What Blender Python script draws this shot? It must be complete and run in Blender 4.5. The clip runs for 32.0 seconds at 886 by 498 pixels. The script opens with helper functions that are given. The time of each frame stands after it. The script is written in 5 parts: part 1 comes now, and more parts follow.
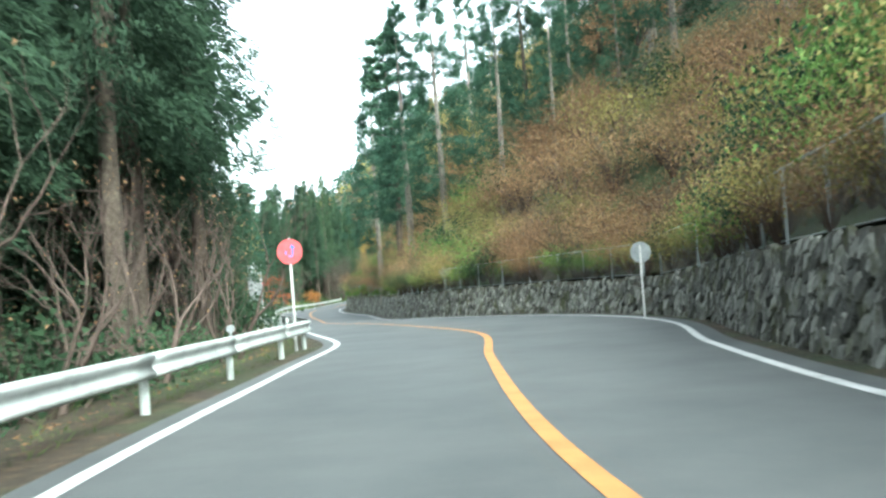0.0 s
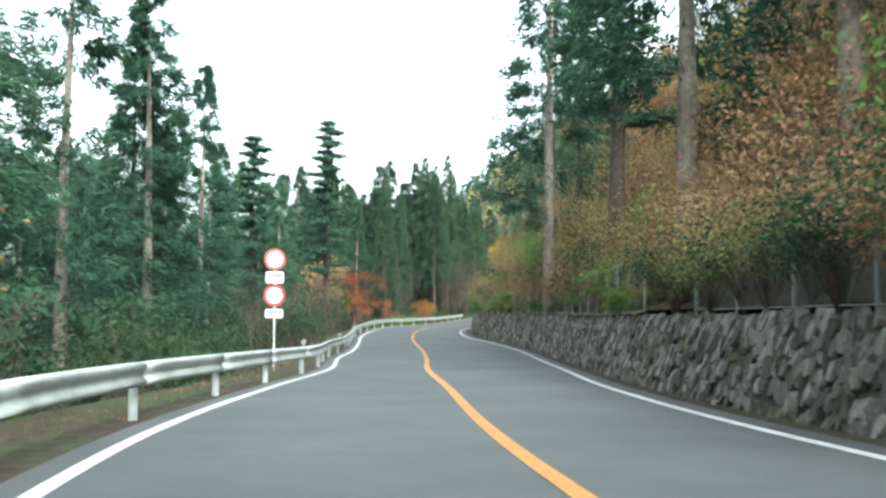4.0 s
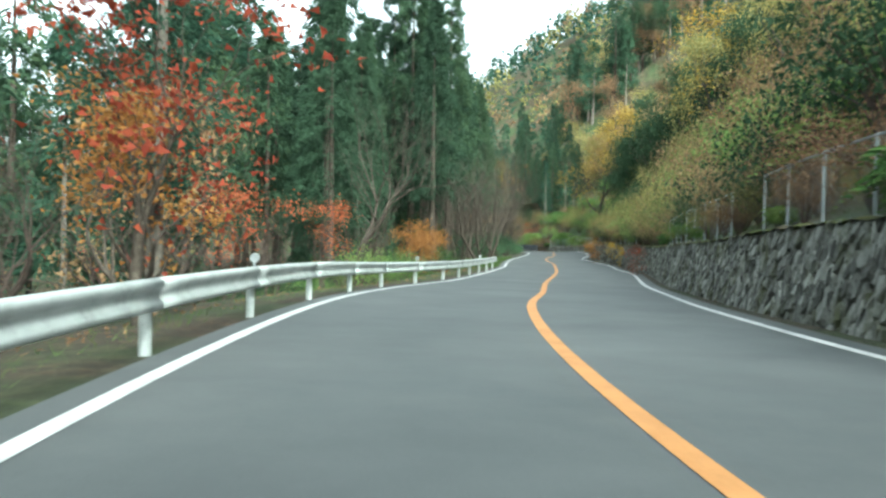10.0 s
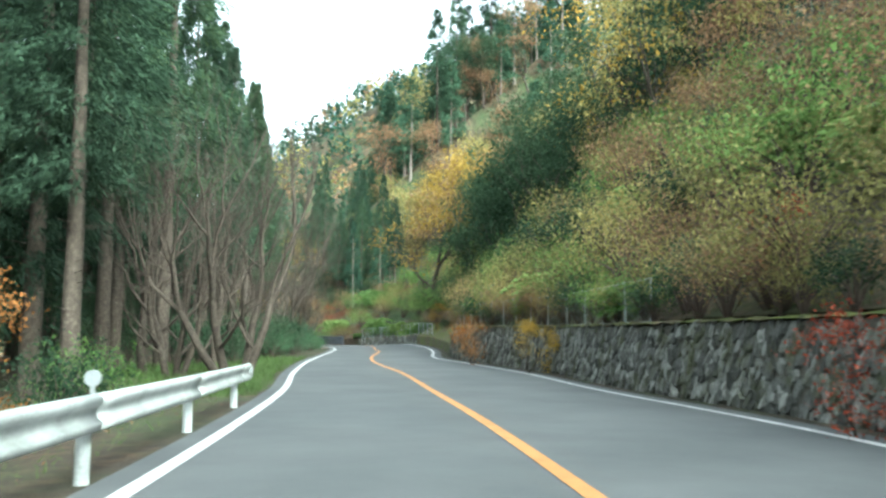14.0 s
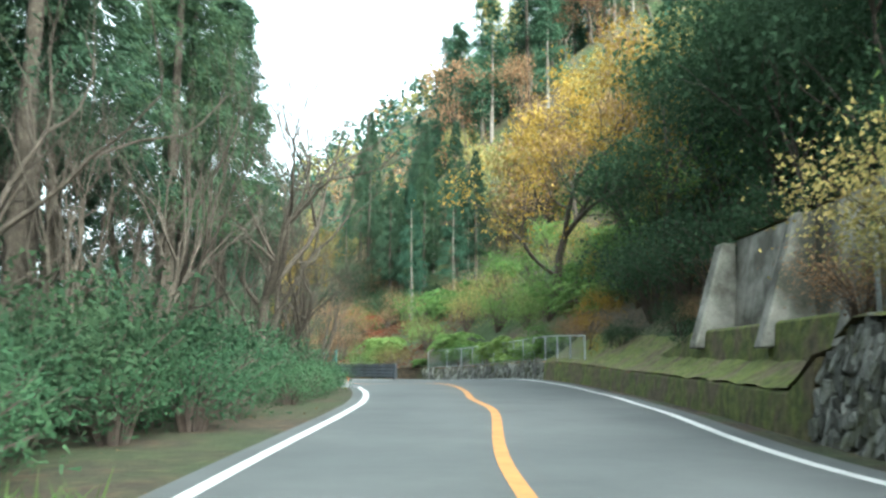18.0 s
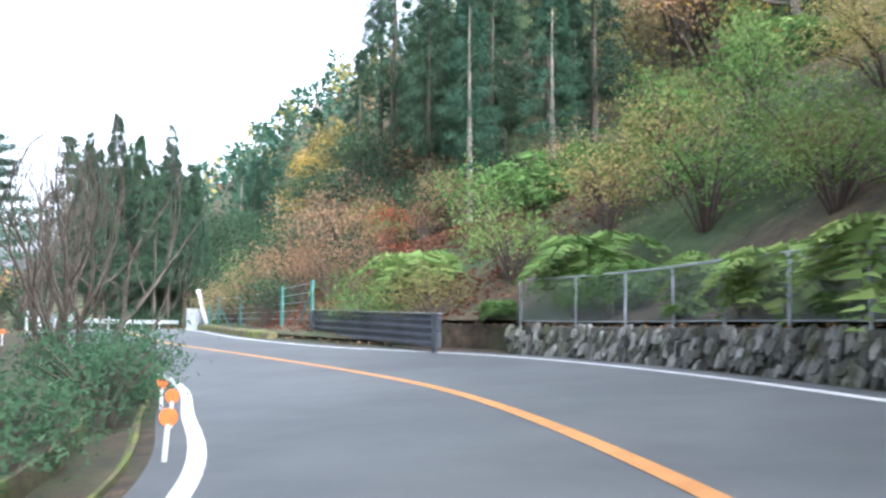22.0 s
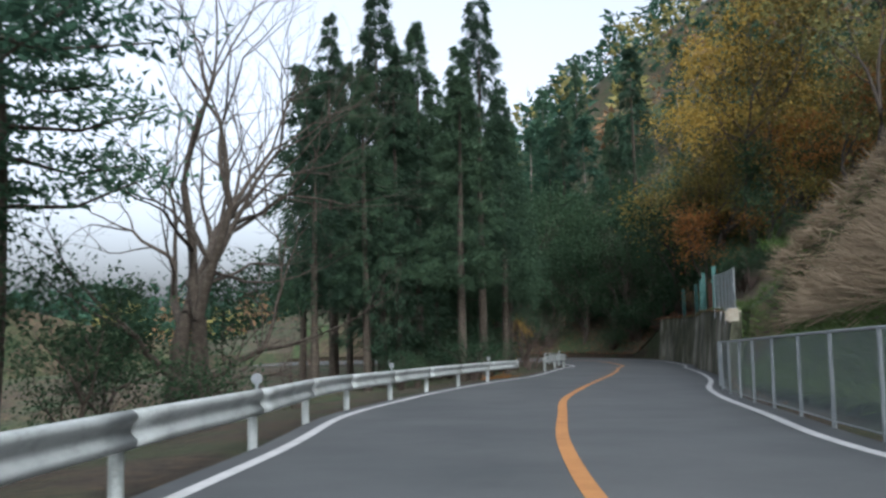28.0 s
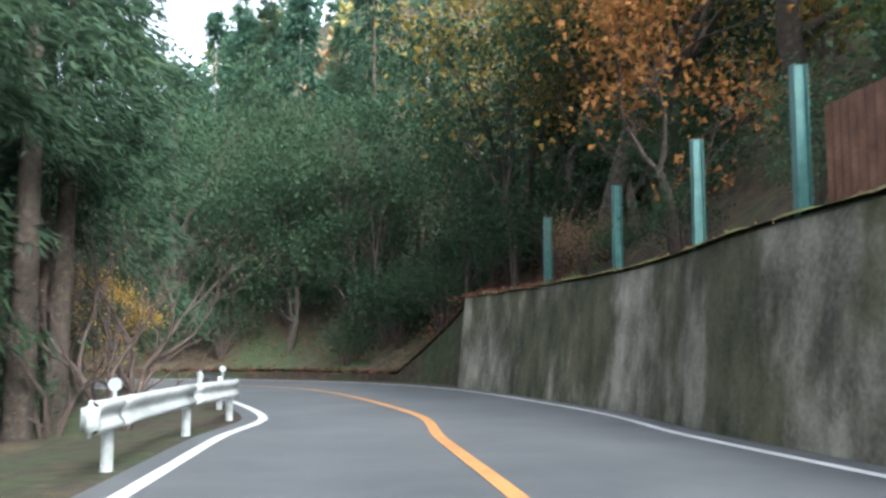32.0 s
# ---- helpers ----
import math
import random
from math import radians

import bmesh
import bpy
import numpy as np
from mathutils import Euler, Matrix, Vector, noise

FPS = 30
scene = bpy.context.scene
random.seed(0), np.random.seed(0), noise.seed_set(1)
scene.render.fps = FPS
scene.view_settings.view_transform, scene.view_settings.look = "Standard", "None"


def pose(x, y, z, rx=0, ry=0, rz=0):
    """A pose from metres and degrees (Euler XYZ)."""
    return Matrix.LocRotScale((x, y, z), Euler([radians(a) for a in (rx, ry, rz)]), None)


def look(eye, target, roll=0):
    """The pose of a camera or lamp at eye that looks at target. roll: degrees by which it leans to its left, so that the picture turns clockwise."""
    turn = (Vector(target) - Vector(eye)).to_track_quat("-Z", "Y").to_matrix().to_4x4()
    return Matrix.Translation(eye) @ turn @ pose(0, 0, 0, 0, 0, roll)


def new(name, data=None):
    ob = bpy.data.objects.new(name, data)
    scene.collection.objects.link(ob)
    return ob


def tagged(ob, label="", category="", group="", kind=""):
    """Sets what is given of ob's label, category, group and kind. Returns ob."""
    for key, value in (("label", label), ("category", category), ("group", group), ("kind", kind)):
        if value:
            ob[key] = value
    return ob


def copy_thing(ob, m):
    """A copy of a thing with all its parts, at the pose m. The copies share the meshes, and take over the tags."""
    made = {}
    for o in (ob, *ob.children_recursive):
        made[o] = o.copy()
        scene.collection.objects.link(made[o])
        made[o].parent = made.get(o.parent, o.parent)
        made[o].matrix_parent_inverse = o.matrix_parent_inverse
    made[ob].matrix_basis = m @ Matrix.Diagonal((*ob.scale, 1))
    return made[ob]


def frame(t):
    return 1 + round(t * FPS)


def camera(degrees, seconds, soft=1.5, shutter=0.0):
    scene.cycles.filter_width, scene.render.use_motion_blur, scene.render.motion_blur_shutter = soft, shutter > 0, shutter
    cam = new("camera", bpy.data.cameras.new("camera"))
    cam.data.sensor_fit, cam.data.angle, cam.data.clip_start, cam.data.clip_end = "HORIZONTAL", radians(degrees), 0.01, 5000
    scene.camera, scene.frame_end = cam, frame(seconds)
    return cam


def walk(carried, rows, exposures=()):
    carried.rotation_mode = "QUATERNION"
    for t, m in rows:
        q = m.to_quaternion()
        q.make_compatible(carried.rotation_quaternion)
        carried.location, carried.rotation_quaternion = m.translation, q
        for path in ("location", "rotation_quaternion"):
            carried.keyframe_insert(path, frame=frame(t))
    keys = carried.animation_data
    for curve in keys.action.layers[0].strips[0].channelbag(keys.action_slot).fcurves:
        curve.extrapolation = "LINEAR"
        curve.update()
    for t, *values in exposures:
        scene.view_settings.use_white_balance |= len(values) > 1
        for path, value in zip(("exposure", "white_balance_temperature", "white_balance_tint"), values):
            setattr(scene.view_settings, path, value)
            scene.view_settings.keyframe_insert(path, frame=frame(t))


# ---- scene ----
import collections

# camera and its drive: seconds, eye, pitch, roll, yaw
PATH = (
    (0, 0.92, 0.23, 0.04, 1.19, -4.12, 0.73), (0.5, 0.52, 4.88, -0.14, 1.46, -3.13, -0.23),
    (1, 0.19, 9.62, -0.30, 3.45, -2.29, -1.00), (1.5, -0.14, 14.35, -0.44, 3.02, -1.40, -0.86),
    (2, -0.58, 19.04, -0.57, 3.26, -0.11, 0.80), (2.5, -1.23, 23.67, -0.70, 2.26, 0.82, 3.87),
    (3, -2.17, 28.26, -0.84, 2.33, 1.14, 7.40), (3.5, -3.29, 32.81, -0.97, 2.20, 0.80, 9.95),
    (4, -4.39, 37.37, -1.14, 2.81, 0.50, 8.74), (4.5, -5.46, 41.93, -1.33, 2.23, -0.00, 8.39),
    (5, -6.56, 46.49, -1.55, 1.87, -0.50, 8.78), (5.5, -7.71, 51.02, -1.78, 2.75, -0.63, 10.16),
    (6, -8.72, 55.58, -2.00, 2.25, -1.91, 8.00), (6.5, -9.68, 60.18, -2.22, 2.27, -2.47, 7.01),
    (7, -10.62, 64.80, -2.42, 1.40, -1.13, 6.63), (7.5, -11.62, 69.58, -2.61, 2.84, -0.54, 6.99),
    (8, -12.65, 74.39, -2.77, 3.55, 0.26, 7.55), (8.5, -13.67, 79.17, -2.86, 0.14, 1.19, 7.38),
    (9, -14.66, 83.90, -2.93, -0.32, 1.47, 7.06), (9.5, -15.60, 88.65, -2.99, -0.30, 1.38, 6.55),
    (10, -16.48, 93.38, -3.04, -0.55, 1.47, 5.60), (10.5, -17.21, 98.06, -3.04, -1.45, 1.70, 3.56),
    (11, -17.70, 102.60, -3.03, 1.02, 0.65, 0.50), (11.5, -17.93, 106.97, -3.07, 1.78, -0.35, -2.83),
    (12, -17.91, 111.30, -3.17, 2.22, -0.23, -5.13), (12.5, -17.78, 115.71, -3.27, 2.73, -0.34, -6.76),
    (13, -17.57, 120.21, -3.33, 5.09, 0.20, -8.06), (13.5, -17.30, 124.57, -3.39, 5.71, 0.48, -8.57),
    (14, -17.09, 129.01, -3.44, 5.86, 0.48, -7.67), (14.5, -16.91, 133.59, -3.48, 6.24, 0.65, -7.29),
    (15, -16.76, 138.24, -3.50, 6.43, 0.41, -7.17), (15.5, -16.66, 142.90, -3.53, 6.25, 0.30, -6.12),
    (16, -16.41, 147.37, -3.53, 4.59, 0.55, -8.07), (16.5, -16.13, 151.68, -3.51, 5.11, 0.60, -8.58),
    (17, -15.95, 155.84, -3.49, 4.73, 0.64, -7.10), (17.5, -15.96, 159.87, -3.46, 7.43, 0.48, -3.63),
    (18, -15.99, 163.80, -3.42, 7.66, 0.28, -3.83), (18.5, -15.91, 167.65, -3.39, 7.73, -0.26, -5.10),
    (19, -15.75, 171.53, -3.37, 6.30, -0.31, -6.54), (19.5, -15.55, 175.37, -3.32, 5.74, 0.12, -7.19),
    (20, -15.35, 179.15, -3.24, 5.70, 0.52, -7.18), (20.5, -15.24, 182.97, -3.16, 5.04, 1.18, -6.18),
    (21, -15.24, 186.68, -3.11, 4.76, 1.34, -4.57), (21.5, -15.31, 190.24, -3.08, 4.16, 0.89, -2.75),
    (22, -15.49, 193.69, -3.09, 3.55, 0.47, -0.83), (22.5, -15.79, 197.07, -3.13, 4.63, 0.13, 1.89),
    (23, -16.30, 200.43, -3.19, 4.75, 0.35, 5.35), (23.5, -17.06, 203.66, -3.28, 4.29, 0.37, 10.19),
    (24, -18.04, 206.70, -3.38, 4.42, 0.43, 14.56), (24.5, -19.33, 209.70, -3.46, 4.10, 0.37, 19.18),
    (25, -20.75, 212.67, -3.42, 4.70, 0.43, 20.81), (25.5, -22.27, 215.64, -3.30, 5.00, 0.50, 22.41),
    (26, -23.91, 218.62, -3.18, 4.60, 0.70, 24.09), (26.5, -25.63, 221.62, -3.11, 3.51, 1.14, 25.45),
    (27, -27.28, 224.76, -3.13, 3.58, 0.10, 22.91), (27.5, -28.78, 228.06, -3.21, 4.49, -0.47, 18.95),
    (28, -30.08, 231.55, -3.33, 5.06, -1.13, 14.51), (28.5, -31.17, 235.23, -3.44, 5.17, -1.86, 10.54),
    (29, -32.03, 239.14, -3.56, 5.01, -2.57, 6.43), (29.5, -32.70, 243.29, -3.68, 5.19, -2.66, 2.63),
    (30, -33.14, 247.57, -3.82, 5.60, -2.81, -0.92), (30.5, -33.38, 251.97, -3.98, 5.45, -3.17, -3.81),
    (31, -33.53, 256.33, -4.09, 5.80, -2.42, -5.10), (31.5, -33.62, 260.66, -4.19, 5.89, -1.32, -5.31),
    (32, -33.64, 265.00, -4.32, 5.77, 0.07, -5.07),
)


def ahead(eye, pitch, yaw):
    p, w = radians(pitch), radians(yaw)
    return (eye[0] - math.sin(w) * math.cos(p), eye[1] + math.cos(w) * math.cos(p), eye[2] + math.sin(p))


cam = camera(53.93, 32.0, soft=2.6, shutter=0.2)
walk(cam, [(t, look((x, y, z), ahead((x, y, z), p, w), r)) for t, x, y, z, p, r, w in PATH],
     exposures=[(0.0, 2.90, 5850, -6), (3.0, 2.70, 5900, -3), (6.0, 2.20, 5950, -4), (9.0, 2.30, 5850, -10), (12.0, 2.65, 5800, -8), (15.0, 2.80, 5750, -7), (18.0, 2.87, 5800, -7),
                (20.0, 2.87, 5900, 7), (22.0, 2.82, 5550, 12), (23.0, 2.47, 5500, 10), (24.0, 1.92, 5600, 11), (27.0, 0.97, 5900, 14), (28.0, 1.17, 5750, 9), (29.0, 1.72, 6000, 5), (30.0, 1.92, 6300, 1), (31.0, 2.47, 6500, 1), (32.0, 2.77, 5750, 9)])

# ---- world and light: a bright overcast sky ----
world = bpy.data.worlds.new("world")
scene.world = world
world.use_nodes = True
wn, wl = world.node_tree.nodes, world.node_tree.links
sky = wn.new("ShaderNodeTexSky")
sky.sky_type = "NISHITA"
sky.sun_disc = False
sky.sun_elevation, sky.sun_rotation = radians(38), radians(150)
sky.dust_density, sky.ozone_density, sky.air_density = 6.0, 1.0, 1.0
sky_grey = wn.new("ShaderNodeHueSaturation")
sky_grey.inputs["Saturation"].default_value = 0.22
wl.new(sky.outputs[0], sky_grey.inputs["Color"])
wl.new(sky_grey.outputs[0], wn["Background"].inputs[0])
wn["Background"].inputs[1].default_value = 0.15
scene.view_settings.exposure = 0.0
sun = new("sun", bpy.data.lights.new("sun", "SUN"))
sun.data.energy, sun.data.angle, sun.data.color = 0.6, radians(25), (1.0, 0.96, 0.9)
sun.matrix_world = look((0, 0, 60), (-30 * math.sin(radians(150)), -30 * math.cos(radians(150)) , 36))

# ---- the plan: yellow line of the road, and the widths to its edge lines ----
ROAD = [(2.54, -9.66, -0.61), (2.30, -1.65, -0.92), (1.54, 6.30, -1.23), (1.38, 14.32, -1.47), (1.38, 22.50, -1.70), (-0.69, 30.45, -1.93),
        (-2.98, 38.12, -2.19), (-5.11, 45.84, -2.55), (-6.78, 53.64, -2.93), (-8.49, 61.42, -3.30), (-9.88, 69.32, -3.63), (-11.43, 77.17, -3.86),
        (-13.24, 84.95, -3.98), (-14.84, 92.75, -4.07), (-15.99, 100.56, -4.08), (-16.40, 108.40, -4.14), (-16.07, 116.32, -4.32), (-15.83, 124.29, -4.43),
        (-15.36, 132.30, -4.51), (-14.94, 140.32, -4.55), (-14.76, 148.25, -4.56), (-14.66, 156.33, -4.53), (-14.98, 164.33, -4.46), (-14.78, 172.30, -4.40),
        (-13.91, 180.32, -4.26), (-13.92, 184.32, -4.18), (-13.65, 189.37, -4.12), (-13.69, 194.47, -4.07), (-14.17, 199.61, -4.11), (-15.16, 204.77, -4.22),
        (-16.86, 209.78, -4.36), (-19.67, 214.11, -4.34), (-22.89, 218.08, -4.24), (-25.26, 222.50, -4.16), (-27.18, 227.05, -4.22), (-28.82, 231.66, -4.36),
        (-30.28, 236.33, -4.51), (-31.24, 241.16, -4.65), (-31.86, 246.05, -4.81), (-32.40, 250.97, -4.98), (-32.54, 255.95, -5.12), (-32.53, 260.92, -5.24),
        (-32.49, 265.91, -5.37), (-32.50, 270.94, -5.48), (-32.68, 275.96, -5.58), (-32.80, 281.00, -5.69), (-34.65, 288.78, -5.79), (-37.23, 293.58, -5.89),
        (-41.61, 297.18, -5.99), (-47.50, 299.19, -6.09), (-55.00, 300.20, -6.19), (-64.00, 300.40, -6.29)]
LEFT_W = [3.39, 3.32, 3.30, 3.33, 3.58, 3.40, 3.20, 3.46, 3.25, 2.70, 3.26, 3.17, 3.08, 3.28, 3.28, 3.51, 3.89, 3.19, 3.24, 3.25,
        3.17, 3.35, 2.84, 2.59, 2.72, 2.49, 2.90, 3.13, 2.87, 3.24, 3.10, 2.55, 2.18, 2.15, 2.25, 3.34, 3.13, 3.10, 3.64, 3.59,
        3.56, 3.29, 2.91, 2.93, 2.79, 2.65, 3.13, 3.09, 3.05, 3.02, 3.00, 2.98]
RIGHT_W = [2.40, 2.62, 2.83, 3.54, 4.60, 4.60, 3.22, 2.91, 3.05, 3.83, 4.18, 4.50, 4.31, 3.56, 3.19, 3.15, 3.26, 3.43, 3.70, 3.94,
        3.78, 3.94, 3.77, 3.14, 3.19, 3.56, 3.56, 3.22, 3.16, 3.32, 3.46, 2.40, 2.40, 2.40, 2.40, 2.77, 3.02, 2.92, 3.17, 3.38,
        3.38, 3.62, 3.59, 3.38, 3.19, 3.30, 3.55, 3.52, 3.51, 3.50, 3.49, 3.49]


def catmull(points, k):
    a = np.array(points, float)
    if a.ndim == 1:
        a = a[:, None]
    b = np.vstack([2 * a[0] - a[1], a, 2 * a[-1] - a[-2]])
    t = np.arange(0, (len(a) - 1) * k + 1) / k
    i = np.minimum(t.astype(int), len(a) - 2)
    u = (t - i)[:, None]
    p0, p1, p2, p3 = b[i], b[i + 1], b[i + 2], b[i + 3]
    return 0.5 * (2 * p1 + (p2 - p0) * u + (2 * p0 - 5 * p1 + 4 * p2 - p3) * u ** 2 + (3 * p1 - p0 - 3 * p2 + p3) * u ** 3)


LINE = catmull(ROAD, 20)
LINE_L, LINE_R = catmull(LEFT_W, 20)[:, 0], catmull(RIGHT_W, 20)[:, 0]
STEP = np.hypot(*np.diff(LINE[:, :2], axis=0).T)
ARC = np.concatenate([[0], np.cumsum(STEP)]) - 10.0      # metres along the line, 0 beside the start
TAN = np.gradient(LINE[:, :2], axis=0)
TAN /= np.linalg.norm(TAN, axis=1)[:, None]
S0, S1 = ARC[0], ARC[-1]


# cross fall of the left-hand bend: rise to the right, against metres along the road
BANK = ([190, 199, 216, 226], [0.0, 0.055, 0.055, 0.0])


def road(s, d, dz=0.0):
    """A point s metres along the road, d metres right of its yellow line, dz over the asphalt."""
    x, y, z = (np.interp(s, ARC, LINE[:, k]) for k in range(3))
    tx, ty = np.interp(s, ARC, TAN[:, 0]), np.interp(s, ARC, TAN[:, 1])
    n = math.hypot(tx, ty)
    return Vector((x + d * ty / n, y - d * tx / n, z + dz + min(max(d, -6.0), 6.0) * float(np.interp(s, *BANK))))


def heading(s):
    """Turn about z that brings +y along the road."""
    return math.degrees(math.atan2(-np.interp(s, ARC, TAN[:, 0]), np.interp(s, ARC, TAN[:, 1])))


def left_w(s):
    return float(np.interp(s, ARC, LINE_L))


def right_w(s):
    return float(np.interp(s, ARC, LINE_R))


COARSE = slice(None, None, 4)


def nearest(px, py):
    """Arrays of s, d and road height for plan points."""
    px, py = np.asarray(px, float).ravel(), np.asarray(py, float).ravel()
    s, d, z = np.empty(len(px)), np.empty(len(px)), np.empty(len(px))
    lx, ly, lz, la, tn = LINE[COARSE, 0], LINE[COARSE, 1], LINE[COARSE, 2], ARC[COARSE], TAN[COARSE]
    for a in range(0, len(px), 4000):
        b = slice(a, a + 4000)
        dx, dy = px[b, None] - lx, py[b, None] - ly
        i = (dx * dx + dy * dy).argmin(1)
        qx, qy = px[b] - lx[i], py[b] - ly[i]
        along = qx * tn[i, 0] + qy * tn[i, 1]
        side = qx * tn[i, 1] - qy * tn[i, 0]
        dist = np.hypot(qx, qy)
        s[b], z[b] = la[i] + np.clip(along, -3, 3), lz[i]
        d[b] = np.where(np.abs(along) > 4, np.sign(side) * dist, side)
        z[b] += np.clip(d[b], -6, 6) * np.interp(s[b], *BANK)
    return s, d, z


# right-hand retaining walls: distance of the face from the white line, and height, along s
WALL_GAP = ([-10, 150, 172, 180, 194, 200, 215, 225, 235, 245, 262, 320], [0.75, 0.75, 0.9, 0.8, 0.7, 0.55, 0.5, 0.5, 0.8, 0.8, 0.6, 0.6])
WALL_H = ([-10, 20, 24, 45, 60, 75, 90, 110, 135, 160, 176, 178, 190, 198, 215, 216.2, 235, 238, 267, 268, 278, 296, 299, 320],
          [1.75, 1.4, 1.1, 1.25, 1.5, 1.75, 1.6, 1.45, 1.45, 1.5, 1.55, 0.6, 0.6, 0.65, 0.6, 0.08, 0.1, 0.05, 0.05, 2.2, 2.65, 2.65, 0.3, 0.3])


def wall_d(s):
    return np.interp(s, ARC, LINE_R) + np.interp(s, *WALL_GAP)


def wall_h(s):
    return np.interp(s, *WALL_H)


def wave(x, y, size, seed=0.0):
    """Smooth bumps of about the given size, between -1 and 1."""
    return (np.sin(x / size + 1.3 + seed) * np.cos(y / size * 1.17 - 0.7 + seed) + 0.5 * np.sin((x + 1.7 * y) / size * 2.1 + seed)) / 1.5


# hill and valley: metres over the asphalt against the distance past the wall or the verge
HILL = ([0, 1.0, 8, 20, 45, 90, 150, 400], [0, 0.3, 7.0, 17.5, 36, 60, 76, 84])
VALLEY_S = ([-10, 40, 60, 100, 146, 156, 205, 222, 236, 262, 276, 320], [0.5, 0.5, 0.5, 0.35, 0.3, 0.03, 0.02, 0.03, 0.2, 0.25, 0.06, 0.05])
STEEP = ([-10, 60, 150, 190, 200, 213, 219, 233, 241, 267, 271, 320], [0.9, 0.95, 1.0, 0.95, 0.8, 0.75, 0.55, 0.6, 1.25, 1.25, 0.9, 0.8])


# the ridge that closes the valley: height against x
RIDGE = ([-420, -140, -100, -85, -70, -50, -37, 0, 39, 100, 420], [-10, 2, 8, 20, 33, 50, 62, 86, 106, 128, 140])


def bank(s, up):
    """Height of the right-hand slope over the wall's top, up metres behind its face."""
    return np.interp(up, *HILL) * np.interp(s, *STEEP)


def ground(px, py):
    shape = np.shape(px)
    px, py = np.asarray(px, float).ravel(), np.asarray(py, float).ravel()
    s, d, z = nearest(px, py)
    up = d - wall_d(s)
    ridge = 1 - (1 - np.interp(px, [-85, -66, -52, -38, -30, 8], [0.02, 0.18, 0.38, 0.6, 0.78, 1.0])) * np.clip((py - 282) / 25, 0, 1)
    hill = wall_h(s) + bank(s, up) * ridge + np.clip(up - 2, 0, 6) / 6 * wave(px, py, 6.0) * 0.5 + np.clip(up - 4, 0, 40) / 40 * 4 * wave(px, py, 33.0)
    edge = -np.interp(s, ARC, LINE_L)
    out = np.clip(edge - 1.9 - d, 0, None)
    fall = np.interp(s, *VALLEY_S)
    low = -0.12 - np.minimum(out, 14) * fall - np.clip(out - 14, 0, 60) * 0.06 + np.clip(out, 0, 5) / 5 * 0.3 * wave(px, py, 4.0, 2.0)
    g = np.where(up > 2.6, hill, np.where(d < edge - 1.5, low, -0.6))
    far = np.interp(px, *RIDGE) * np.clip((py - 312) / 85, 0, 1) ** 0.8 + np.clip(py - 400, 0, 300) * 0.1 - 14
    rise = np.clip((py - 312) / 20, 0, 1)
    return np.maximum(z + g, np.where(rise > 0, far * rise + (z + g) * (1 - rise), -1e3)).reshape(shape)


def gz(x, y):
    return float(ground(np.array([x]), np.array([y]))[0])


# ---- materials ----
def material(name, rough=0.8, metal=0.0):
    m = bpy.data.materials.new(name)
    m.use_nodes = True
    b = m.node_tree.nodes["Principled BSDF"]
    b.inputs["Roughness"].default_value, b.inputs["Metallic"].default_value = rough, metal
    b.inputs["Specular IOR Level"].default_value = 0.3
    return m, m.node_tree.nodes, m.node_tree.links, b


def ramp(n, l, source, stops, target):
    r = n.new("ShaderNodeValToRGB")
    e = r.color_ramp.elements
    while len(e) < len(stops):
        e.new(0.5)
    for k, (p, c) in enumerate(stops):
        e[k].position, e[k].color = p, (*c, 1)
    l.new(source, r.inputs[0])
    if target is not None:
        l.new(r.outputs[0], target)
    return r


def noise_tex(n, l, size, detail=6, coords=None, rough=0.6):
    t = n.new("ShaderNodeTexNoise")
    t.inputs["Scale"].default_value, t.inputs["Detail"].default_value, t.inputs["Roughness"].default_value = 1 / size, detail, rough
    if coords is not None:
        l.new(coords, t.inputs["Vector"])
    return t


